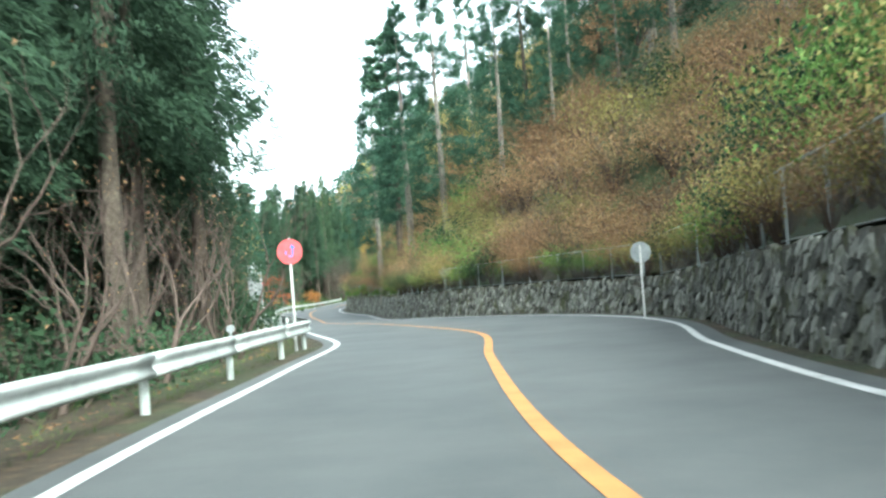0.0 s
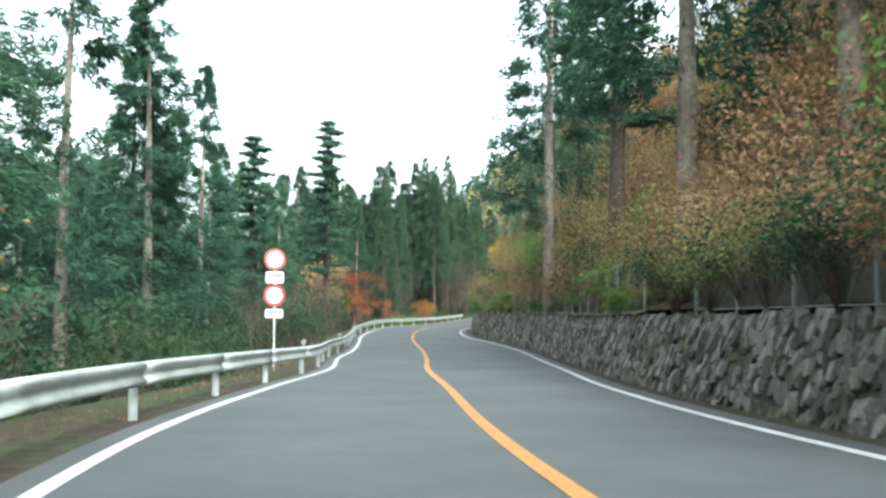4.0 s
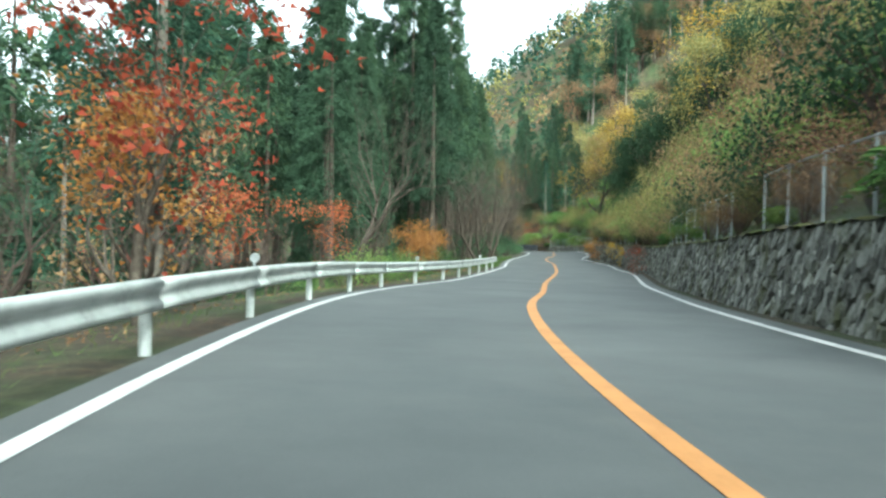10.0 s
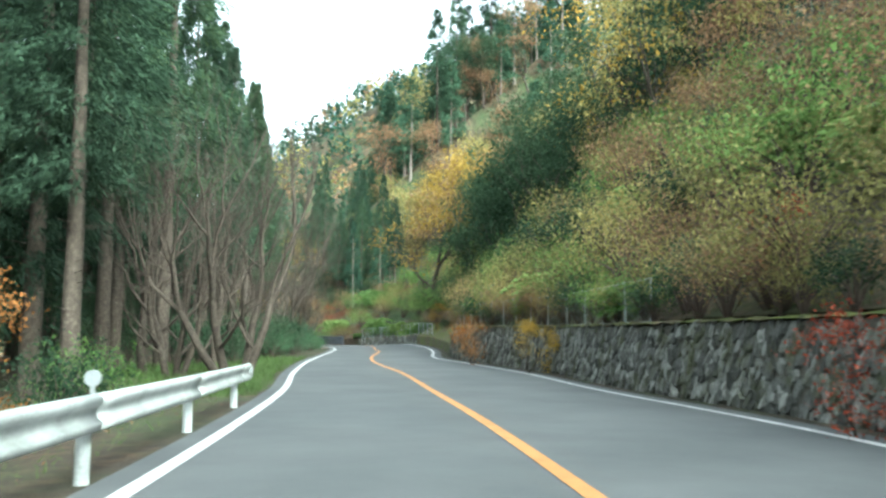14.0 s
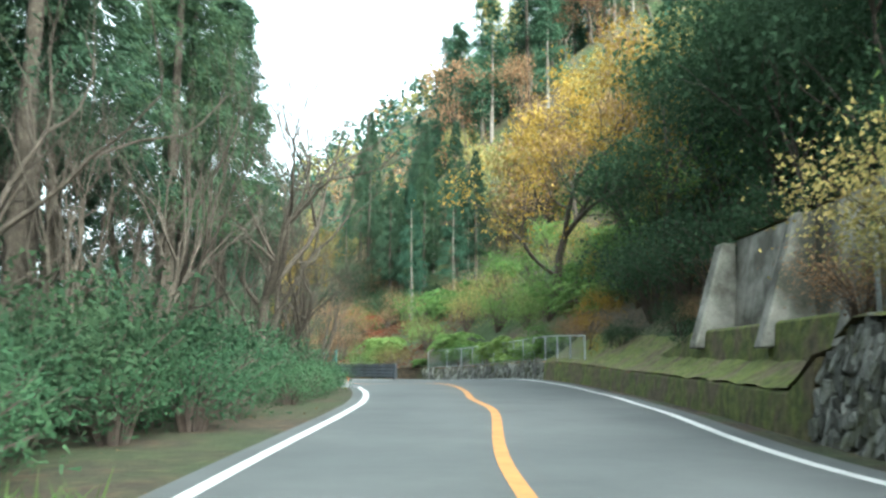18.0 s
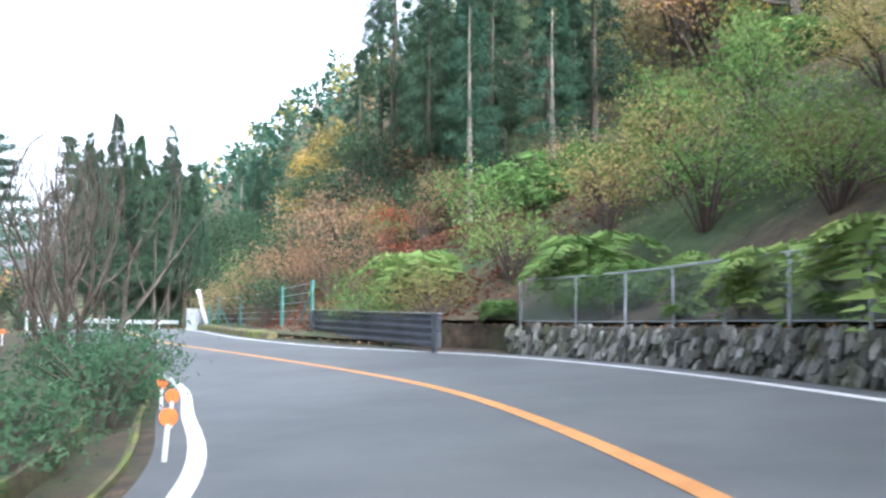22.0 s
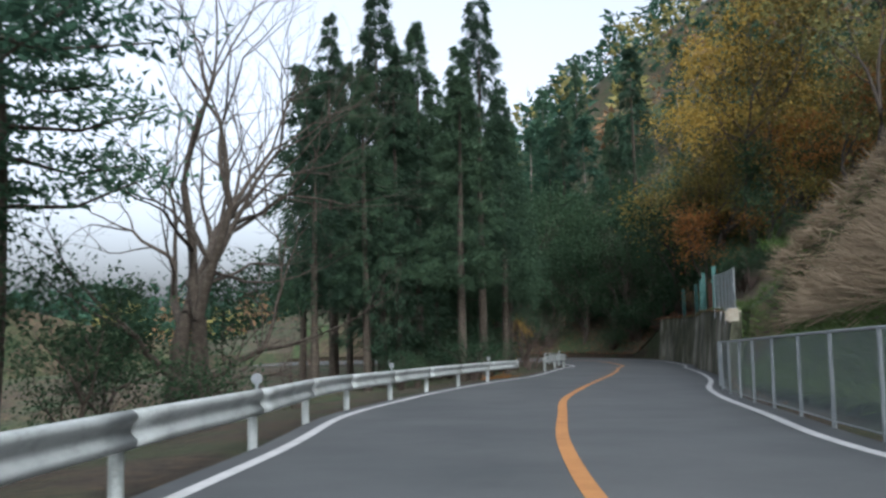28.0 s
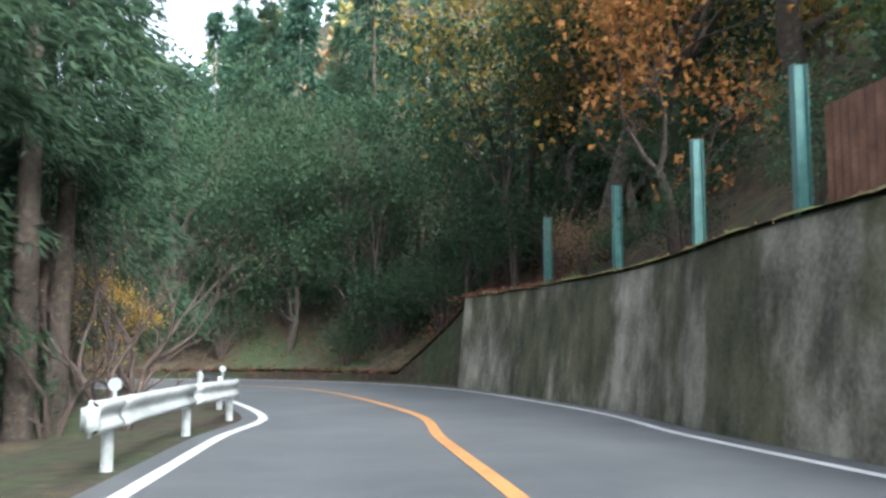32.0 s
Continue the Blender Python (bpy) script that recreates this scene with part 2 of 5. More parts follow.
def mottled(name, stops, size=0.5, fine=0.03, rough=0.85, metal=0.0, bump=0.3, depth=0.02, stops2=None, size2=3.0, mix2=(0.45, 0.6), stretch=1.0):
    """A surface with two scales of colour and a fine relief, in world metres."""
    m, n, l, b = material(name, rough, metal)
    co = n.new("ShaderNodeNewGeometry").outputs["Position"]
    if stretch != 1.0:                                    # streaks that run down the face
        mp = n.new("ShaderNodeMapping")
        mp.inputs["Scale"].default_value = (1, 1, 1 / stretch)
        l.new(co, mp.inputs["Vector"])
        co = mp.outputs[0]
    big, small = noise_tex(n, l, size, 8, co), noise_tex(n, l, fine, 5, co)
    add = n.new("ShaderNodeMath")
    add.operation = "MULTIPLY_ADD"
    l.new(small.outputs[0], add.inputs[0])
    add.inputs[1].default_value = 0.5
    sub = n.new("ShaderNodeMath")
    sub.operation = "SUBTRACT"
    l.new(big.outputs[0], sub.inputs[0])
    sub.inputs[1].default_value = 0.25
    l.new(sub.outputs[0], add.inputs[2])
    r = ramp(n, l, add.outputs[0], stops, None)
    out = r.outputs[0]
    if stops2:
        r2 = ramp(n, l, add.outputs[0], stops2, None)
        patch = noise_tex(n, l, size2, 6, co)
        k = ramp(n, l, patch.outputs[0], [(mix2[0], (0, 0, 0)), (mix2[1], (1, 1, 1))], None)
        mix = n.new("ShaderNodeMix")
        mix.data_type = "RGBA"
        l.new(k.outputs[0], mix.inputs["Factor"])
        l.new(out, mix.inputs["A"])
        l.new(r2.outputs[0], mix.inputs["B"])
        out = mix.outputs["Result"]
    l.new(out, b.inputs["Base Color"])
    if bump:
        bp = n.new("ShaderNodeBump")
        bp.inputs["Strength"].default_value, bp.inputs["Distance"].default_value = bump, depth
        l.new(add.outputs[0], bp.inputs["Height"])
        l.new(bp.outputs[0], b.inputs["Normal"])
    return m


def leafy(name, colours, rough=0.6, through_light=0.35):
    """Leaves: each one takes its own shade between the colours; light passes through."""
    m, n, l, b = material(name, 0.85)
    b.inputs["Specular IOR Level"].default_value = 0.12
    isl = n.new("ShaderNodeNewGeometry").outputs["Random Per Island"]
    obj = n.new("ShaderNodeObjectInfo").outputs["Random"]
    mixv = n.new("ShaderNodeMath")
    mixv.operation = "MULTIPLY_ADD"
    l.new(isl, mixv.inputs[0])
    mixv.inputs[1].default_value = 0.42
    sc = n.new("ShaderNodeMath")
    sc.operation = "MULTIPLY"
    l.new(obj, sc.inputs[0])
    sc.inputs[1].default_value = 0.58
    l.new(sc.outputs[0], mixv.inputs[2])
    r = ramp(n, l, mixv.outputs[0], [(k / max(1, len(colours) - 1), c) for k, c in enumerate(colours)], b.inputs["Base Color"])
    tr = n.new("ShaderNodeBsdfTranslucent")
    l.new(r.outputs[0], tr.inputs[0])
    ms = n.new("ShaderNodeMixShader")
    ms.inputs[0].default_value = through_light
    l.new(b.outputs[0], ms.inputs[1])
    l.new(tr.outputs[0], ms.inputs[2])
    l.new(ms.outputs[0], n["Material Output"].inputs["Surface"])
    return m


ASPHALT = mottled("asphalt", [(0.3, (0.0409, 0.0449, 0.0462)), (0.7, (0.0647, 0.0686, 0.0693))], 1.6, 0.012, 0.75, bump=0.25, depth=0.004,
                  stops2=[(0.3, (0.0515, 0.0548, 0.0554)), (0.7, (0.0759, 0.0792, 0.0792))], size2=4.0)
WHITE_PAINT = mottled("white_paint", [(0.25, (0.266, 0.266, 0.259)), (0.6, (0.414, 0.414, 0.407))], 0.4, 0.02, 0.7, bump=0.15, depth=0.003)
YELLOW_PAINT = mottled("orange_paint", [(0.25, (0.237, 0.102, 0.03)), (0.6, (0.34, 0.158, 0.05))], 0.4, 0.02, 0.7, bump=0.15, depth=0.003)
LITTER = mottled("leaf_litter", [(0.2, (0.011, 0.0085, 0.0055)), (0.5, (0.033, 0.025, 0.0155)), (0.8, (0.085, 0.052, 0.029))], 0.25, 0.03, 0.95, bump=0.8, depth=0.05,
                 stops2=[(0.2, (0.0105, 0.0165, 0.006)), (0.6, (0.0338, 0.0413, 0.0165)), (0.8, (0.06, 0.0675, 0.0263))], size2=2.5)
EARTH = mottled("forest_floor", [(0.2, (0.018, 0.016, 0.010)), (0.55, (0.06, 0.046, 0.027)), (0.85, (0.13, 0.09, 0.05))], 0.5, 0.05, 0.95, bump=0.8, depth=0.08,
                stops2=[(0.2, (0.012, 0.022, 0.010)), (0.6, (0.04, 0.06, 0.022)), (0.85, (0.07, 0.09, 0.035))], size2=5.0)
STONE = mottled("wall_stone", [(0.2, (0.045, 0.045, 0.043)), (0.5, (0.15, 0.15, 0.14)), (0.8, (0.32, 0.32, 0.30))], 0.22, 0.02, 0.9, bump=0.5, depth=0.02,
                stops2=[(0.2, (0.03, 0.035, 0.02)), (0.6, (0.08, 0.09, 0.05)), (0.85, (0.13, 0.13, 0.09))], size2=1.5)
MORTAR = mottled("dark_joint", [(0.3, (0.04, 0.038, 0.03)), (0.7, (0.11, 0.10, 0.08))], 0.2, 0.03, 0.95, bump=0.6, depth=0.03)
CONCRETE = mottled("old_concrete", [(0.25, (0.10, 0.095, 0.08)), (0.5, (0.22, 0.21, 0.18)), (0.8, (0.36, 0.34, 0.30))], 0.7, 0.03, 0.9, bump=0.25, depth=0.01,
                   stops2=[(0.25, (0.03, 0.03, 0.022)), (0.6, (0.09, 0.085, 0.065))], size2=1.3, mix2=(0.42, 0.58))
STAINED = mottled("stained_concrete", [(0.3, (0.06, 0.056, 0.043)), (0.5, (0.17, 0.16, 0.125)), (0.75, (0.34, 0.32, 0.26))], 0.8, 0.04, 0.9, bump=0.4, depth=0.02,
                  stops2=[(0.3, (0.016, 0.019, 0.010)), (0.5, (0.055, 0.058, 0.030)), (0.75, (0.12, 0.11, 0.07))], size2=2.2, mix2=(0.42, 0.54), stretch=1.9)
MOSS = mottled("moss", [(0.2, (0.0255, 0.034, 0.0102)), (0.5, (0.085, 0.102, 0.0255)), (0.8, (0.17, 0.17, 0.0425))], 0.2, 0.03, 0.98, bump=0.9, depth=0.04,
               stops2=[(0.2, (0.034, 0.0298, 0.017)), (0.7, (0.128, 0.102, 0.0595))], size2=0.9)
RAIL_STEEL = mottled("white_rail", [(0.25, (0.167, 0.182, 0.167)), (0.5, (0.319, 0.342, 0.327)), (0.8, (0.41, 0.426, 0.418))], 0.5, 0.03, 0.45, bump=0.08, depth=0.004)
GALV = mottled("galvanised_steel", [(0.3, (0.216, 0.238, 0.245)), (0.7, (0.346, 0.367, 0.374))], 0.3, 0.02, 0.45, 0.5, bump=0.05, depth=0.003)
BARK = mottled("bark", [(0.2, (0.0186, 0.0149, 0.0112)), (0.55, (0.062, 0.0496, 0.0372)), (0.85, (0.124, 0.105, 0.0868))], 0.12, 0.02, 0.95, bump=0.8, depth=0.03)
PALE_BARK = mottled("pale_bark", [(0.2, (0.06, 0.052, 0.042)), (0.55, (0.17, 0.15, 0.125)), (0.85, (0.30, 0.28, 0.24))], 0.15, 0.02, 0.95, bump=0.6, depth=0.02)
TWIG = mottled("twigs", [(0.2, (0.031, 0.0236, 0.0186)), (0.7, (0.093, 0.0682, 0.0558))], 0.2, 0.03, 0.95, bump=0)
CEDAR = leafy("cedar_needles", [(0.0165, 0.0315, 0.0199), (0.0294, 0.0535, 0.0322), (0.0459, 0.0805, 0.0459), (0.06, 0.0896, 0.0383)])
CYPRESS = leafy("cypress_needles", [(0.024, 0.0518, 0.0347), (0.042, 0.0864, 0.0546), (0.072, 0.127, 0.0694)])
GREEN = leafy("green_leaves", [(0.0365, 0.0739, 0.0247), (0.0739, 0.136, 0.0365), (0.136, 0.209, 0.0612), (0.197, 0.246, 0.0739)])
LOWGREEN = leafy("young_conifer_leaves", [(0.0288, 0.0624, 0.0336), (0.048, 0.096, 0.048), (0.0768, 0.134, 0.0624)])
DARKGREEN = leafy("dark_evergreen_leaves", [(0.0151, 0.0324, 0.0173), (0.0324, 0.0598, 0.0302), (0.054, 0.0864, 0.0432)])
BROWN = leafy("brown_leaves", [(0.0945, 0.0567, 0.0324), (0.176, 0.108, 0.0612), (0.257, 0.162, 0.0882), (0.216, 0.176, 0.081)])
OLIVE = leafy("olive_leaves", [(0.078, 0.078, 0.031), (0.155, 0.147, 0.054), (0.248, 0.217, 0.078), (0.31, 0.232, 0.093)])
YELLOW = leafy("yellow_leaves", [(0.17, 0.111, 0.0255), (0.306, 0.204, 0.0425), (0.425, 0.289, 0.0595)])
AUTUMN = leafy("autumn_leaves", [(0.055, 0.055, 0.018), (0.12, 0.095, 0.026), (0.2, 0.13, 0.034), (0.19, 0.155, 0.042), (0.09, 0.09, 0.032)])
ORANGE = leafy("orange_leaves", [(0.152, 0.068, 0.0224), (0.258, 0.122, 0.0384), (0.342, 0.167, 0.0456)])
RED = leafy("red_leaves", [(0.144, 0.024, 0.016), (0.272, 0.064, 0.032), (0.336, 0.112, 0.048)])
RUSTY = leafy("rusty_dead_leaves", [(0.07, 0.035, 0.022), (0.14, 0.065, 0.04), (0.2, 0.1, 0.065)])
GRASS = leafy("grass_blades", [(0.035, 0.063, 0.0175), (0.07, 0.112, 0.035), (0.119, 0.154, 0.056)])
STRAW = leafy("dry_grass", [(0.112, 0.08, 0.048), (0.216, 0.168, 0.112), (0.304, 0.248, 0.176)])


# ---- mesh helpers ----
def mesh_object(name, verts, faces, mat, parent=None, smooth=False, label="", kind=""):
    me = bpy.data.meshes.new(name)
    me.from_pydata([tuple(v) for v in verts], [], [tuple(f) for f in faces])
    me.materials.append(mat)
    if smooth:
        me.shade_smooth()
    ob = new(name, me)
    ob.parent = parent
    return tagged(ob, label, kind=kind)


def quads_object(name, verts, mat, parent=None, kind="", label=""):
    """Many loose faces of the same number of corners, from an array (n, corners, 3)."""
    n, corners = len(verts), verts.shape[1]
    me = bpy.data.meshes.new(name)
    me.vertices.add(n * corners)
    me.vertices.foreach_set("co", np.ascontiguousarray(verts, dtype=np.float32).ravel())
    me.loops.add(n * corners)
    me.loops.foreach_set("vertex_index", np.arange(n * corners, dtype=np.int32))
    me.polygons.add(n)
    me.polygons.foreach_set("loop_start", np.arange(0, n * corners, corners, dtype=np.int32))
    me.update(calc_edges=True)
    me.materials.append(mat)
    ob = new(name, me)
    ob.parent = parent
    return tagged(ob, label, kind=kind)


def empty(name, x=0.0, y=0.0, z=0.0, turn=0.0):
    ob = new(name)
    ob.matrix_basis = pose(x, y, z, 0, 0, turn)
    return ob


def part(name, bm, mat, parent, label="", smooth=False):
    me = bpy.data.meshes.new(name)
    bm.to_mesh(me)
    bm.free()
    me.materials.append(mat)
    if smooth:
        me.shade_smooth()
    ob = new(name, me)
    ob.parent = parent
    return tagged(ob, label)


def add_box(bm, c, size, m=None):
    r = bmesh.ops.create_cube(bm, size=1.0)
    t = Matrix.Translation(c) @ Matrix.Diagonal((*size, 1))
    bmesh.ops.transform(bm, matrix=(m @ t) if m is not None else t, verts=r["verts"])
    return r["verts"]


def add_tube(bm, a, b, r1, r2=None, seg=8):
    a, b = Vector(a), Vector(b)
    r2 = r1 if r2 is None else r2
    q = (b - a).to_track_quat("Z", "Y").to_matrix().to_4x4()
    r = bmesh.ops.create_cone(bm, segments=seg, radius1=r1, radius2=r2, depth=(b - a).length, cap_ends=True)
    bmesh.ops.transform(bm, matrix=Matrix.Translation((a + b) / 2) @ q, verts=r["verts"])
    return r["verts"]


def ribbon(name, s_from, s_to, step, left, right, dz, mat, cross=2, parent=None, kind="structure", wobble=0.0):
    """A strip along the road between two distances from the yellow line (functions of s)."""
    ss = np.arange(s_from, s_to + step * 0.5, step)
    vs, fs = [], []
    for s in ss:
        a, b = left(s), right(s)
        for k in range(cross + 1):
            u = k / cross
            v = road(s, a + (b - a) * u, dz(s, u) if callable(dz) else dz)
            vs.append(v)
    w = cross + 1
    for i in range(len(ss) - 1):
        for k in range(cross):
            fs.append((i * w + k, i * w + k + 1, (i + 1) * w + k + 1, (i + 1) * w + k))
    return mesh_object(name, vs, fs, mat, parent, True, kind=kind)


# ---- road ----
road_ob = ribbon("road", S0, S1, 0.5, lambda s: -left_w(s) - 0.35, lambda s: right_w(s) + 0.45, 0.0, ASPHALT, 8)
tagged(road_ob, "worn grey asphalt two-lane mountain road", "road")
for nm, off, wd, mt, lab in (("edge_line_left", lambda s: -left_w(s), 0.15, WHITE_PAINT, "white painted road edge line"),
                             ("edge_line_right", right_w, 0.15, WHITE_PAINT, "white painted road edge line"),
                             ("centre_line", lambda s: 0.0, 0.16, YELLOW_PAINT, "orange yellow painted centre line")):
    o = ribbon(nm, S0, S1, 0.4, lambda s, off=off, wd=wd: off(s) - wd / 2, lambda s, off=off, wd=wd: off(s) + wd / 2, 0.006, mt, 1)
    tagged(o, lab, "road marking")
tagged(ribbon("verge_left", S0, S1, 1.0, lambda s: -left_w(s) - 3.4, lambda s: -left_w(s) - 0.3,
              lambda s, u: -0.02 - 0.3 * (1 - u) ** 2 * float(np.interp(s, [150, 156, 222, 232], [1, 0.1, 0.1, 1])), LITTER, 5), "brown leaf littered earth verge", "verge")
tagged(ribbon("verge_right", S0, S1, 1.0, lambda s: right_w(s) + 0.4, lambda s: float(wall_d(s)) + 0.4,
              lambda s, u: -0.02 + 0.04 * u, LITTER, 2), "narrow verge with moss and dead leaves", "verge")

tagged(ribbon("slope_foot", S0, S1, 1.0, lambda s: float(wall_d(s)) + 0.45 + 0.16 * float(wall_h(s)), lambda s: float(wall_d(s)) + 4.6,
              lambda s, u: float(wall_h(s)) - 0.03 + float(bank(s, 0.45 + 4.15 * u)) + 0.1 * math.sin(s * 1.3 + u * 9) * u, EARTH, 6), "leafy earth slope above the wall", "slope")

tagged(ribbon("bank_face", S0, S1, 1.0, lambda s: float(wall_d(s)) + 0.40, lambda s: float(wall_d(s)) + 0.46 + 0.16 * float(wall_h(s)),
              lambda s, u: -0.3 + (float(wall_h(s)) + 0.27) * u, LITTER, 2), "cut earth face at the foot of the slope", "slope")

# terrain sheet
gx = np.concatenate([np.arange(-420, -80, 20.0), np.arange(-80, 50, 1.5), np.arange(50, 420, 15.0)])
gy = np.concatenate([np.arange(-160, -30, 15.0), np.arange(-30, 330, 1.5), np.arange(330, 780, 15.0)])
GX, GY = np.meshgrid(gx, gy)
GZ = ground(GX, GY)
nx, ny = len(gx), len(gy)
idx = np.arange(nx * ny).reshape(ny, nx)
quads = np.stack([idx[:-1, :-1], idx[:-1, 1:], idx[1:, 1:], idx[1:, :-1]], -1).reshape(-1, 4)
terrain = mesh_object("ground", np.stack([GX, GY, GZ], -1).reshape(-1, 3).tolist(), quads.tolist(), EARTH, None, True, kind="structure")
tagged(terrain, "forest floor of steep hillside and valley", "ground")

# ---- plants ----
rng = np.random.default_rng(7)


def unit(v):
    return v / np.maximum(np.linalg.norm(v, axis=-1, keepdims=True), 1e-6)


def blades(at, along, length, width, r):
    """Pointed leaves or needle sprays: roots, directions, lengths and widths to an array (n, 3, 3)."""
    n = len(at)
    along = unit(along)
    side = unit(np.cross(along, unit(r.normal(size=(n, 3)))))
    length, width = np.broadcast_to(length, n)[:, None], np.broadcast_to(width, n)[:, None]
    low = at + along * length * 0.12
    return np.stack([low - side * width / 2, low + side * width / 2, at + along * length], 1)


def limb(path, radii, seg=5):
    """A tube round a polyline: verts and faces."""
    vs, fs = [], []
    path = [Vector(p) for p in path]
    for i, p in enumerate(path):
        t = (path[min(i + 1, len(path) - 1)] - path[max(i - 1, 0)])
        q = t.to_track_quat("Z", "Y")
        for k in range(seg):
            a = 2 * math.pi * k / seg
            vs.append(p + q @ Vector((math.cos(a) * radii[i], math.sin(a) * radii[i], 0)))
    for i in range(len(path) - 1):
        for k in range(seg):
            k2 = (k + 1) % seg
            fs.append((i * seg + k, i * seg + k2, (i + 1) * seg + k2, (i + 1) * seg + k))
    return vs, fs


def join(chunks):
    vs, fs = [], []
    for v, f in chunks:
        o = len(vs)
        vs += v
        fs += [tuple(i + o for i in q) for q in f]
    return vs, fs


def conifer(height, radius, bare, mat, bark, r, tufts=1000, droop=0.25, lean=0.0, name="cedar_tree", label="", size=0.5, spray=8, slim=0.24):
    """A cedar or cypress: straight trunk, bare below, a narrow crown of hanging sprays."""
    root = empty(name)
    base_r = height * 0.011 + 0.04
    pts, rad = [], []
    for k in range(9):
        u = k / 8
        pts.append((0.05 * math.sin(u * 5 + radius) + lean * u * height * 0.02, 0.05 * math.cos(u * 4), u * height * 0.87 - 0.6 * (1 - u)))
        rad.append(base_r * (1 - u) ** 0.8 + 0.015)
    chunks = [limb(pts, rad, 8)]
    for k in range(10):                       # dead snags on the bare trunk
        z = height * (0.12 + bare * r.random())
        a = r.random() * 6.28
        q = Vector((math.cos(a), math.sin(a), 0.1))
        chunks.append(limb([(0, 0, z), Vector((0, 0, z)) + q * (0.4 + 0.6 * r.random())], [0.025, 0.006], 3))
    v, f = join(chunks)
    mesh_object("trunk", v, f, bark, root, True)
    n = tufts
    boughs = max(90, n // 3)                    # each bough carries a few hanging clumps
    bu = np.where(np.arange(boughs) % 13 == 0, 0.7 + 0.3 * r.random(boughs), 1 - r.random(boughs) ** 0.85)
    bang = np.arange(boughs) * 2.4 + r.normal(size=boughs) * 0.3
    which = r.integers(0, boughs, n)
    u = np.clip(bu[which] + r.normal(size=n) * 0.006, 0, 1)
    ang = bang[which] + r.normal(size=n) * 0.16
    reach = 0.72 + 0.42 * r.random(boughs)
    prof = np.minimum((1 - u) ** 0.9, 0.45 + u * 3.5) * radius * reach[which] + 0.12
    q = np.sqrt(0.12 + 0.88 * r.random(n))
    rr = prof * q
    z = height * (bare + (1 - bare) * u) - droop * rr * (0.5 + q)
    c = np.stack([np.cos(ang) * rr + lean * 0.02 * z, np.sin(ang) * rr, z], 1)
    k = spray
    at = np.repeat(c, k, 0) + r.normal(size=(n * k, 3)) * np.array([1, 1, 0.8]) * 0.62 * size * np.repeat(0.35 + 0.65 * (1 - u) ** 0.5, k)[:, None]
    out = np.stack([np.cos(ang), np.sin(ang), np.full(n, -0.35 - droop)], 1)
    along = np.repeat(out, k, 0) * 0.9 + r.normal(size=(n * k, 3)) * 0.42
    ln = size * (0.7 + 0.7 * r.random(n * k))
    quads_object("crown", blades(at, along, ln, ln * slim, r), mat, root)
    return tagged(root, label, "tree")


def grow(start, way, length, radius, depth, r, out, tips, spread=0.55, up=0.12, twist=0.25):
    """Branches by halving: adds limbs to out and the tips to tips."""
    p, w = Vector(start), Vector(way).normalized()
    k = 4 if depth > 1 else 3
    pts, rad = [p.copy()], [radius]
    for i in range(k):
        w = (w + Vector(r.normal(size=3)) * twist * 0.5 + Vector((0, 0, up))).normalized()
        p = p + w * (length / k)
        pts.append(p.copy())
        rad.append(radius * (1 - 0.38 * (i + 1) / k) if depth else radius * (1 - 0.85 * (i + 1) / k))
    out.append(limb(pts, rad, 7 if depth > 3 else (5 if depth > 1 else 3)))
    if depth == 0:
        tips.append((p.copy(), w.copy()))
        return
    for j in range(2 if r.random() < 0.65 else 3):
        side = Vector(r.normal(size=3))
        side = (side - side.dot(w) * w).normalized()
        grow(p, w + side * spread * (0.7 + 0.6 * r.random()), length * (0.66 + 0.2 * r.random()), rad[-1] * 0.78, depth - 1, r, out, tips, spread, up, twist)
    if depth > 1:                                # a side shoot half way
        side = Vector(r.normal(size=3))
        side = (side - side.dot(w) * w).normalized()
        grow(pts[2], w * 0.5 + side, length * 0.6, rad[2] * 0.5, depth - 2, r, out, tips, spread, up, twist)


def broadleaf(height, r, leaf=None, per_tip=0, bark=TWIG, depth=5, lean=(0, 0), spread=0.5, leaf_size=0.14, name="bare_tree", label="", stems=1, up=0.1, puff=0.5, thick=0.02):
    """A deciduous tree or shrub: forked limbs, with per_tip leaves round every twig end."""
    root = empty(name)
    out, tips, heads = [], [], []
    for k in range(stems):
        heads.append(len(out))
        a = 6.28 * k / stems + r.random()
        tilt = 0.12 if stems == 1 else 0.45
        way = (math.cos(a) * tilt + lean[0], math.sin(a) * tilt + lean[1], 1)
        o = (0.1 * math.cos(a) * (stems > 1), 0.1 * math.sin(a) * (stems > 1), -0.3)
        grow(o, way, height * 0.30, height * thick / (1 + 0.3 * (stems > 1)), depth, r, out, tips, spread, up)
    v, f = join([out[k] for k in heads])
    mesh_object("trunk" if stems == 1 else "stem", v, f, bark, root, True)
    v, f = join([q for k, q in enumerate(out) if k not in heads])
    mesh_object("branchwork", v, f, bark, root, True)
    if leaf is not None and per_tip:
        p = np.array([t[0] for t in tips])
        n = len(p) * per_tip
        at = np.repeat(p, per_tip, 0) + r.normal(size=(n, 3)) * puff * np.array([1, 1, 0.7])
        ln = leaf_size * (0.6 + 0.9 * r.random(n))
        quads_object("crown" if stems == 1 else "foliage", blades(at, r.normal(size=(n, 3)) + np.array([0, 0, -0.3]), ln, ln * 0.62, r), leaf, root)
    return tagged(root, label, "tree" if stems == 1 else "bush")


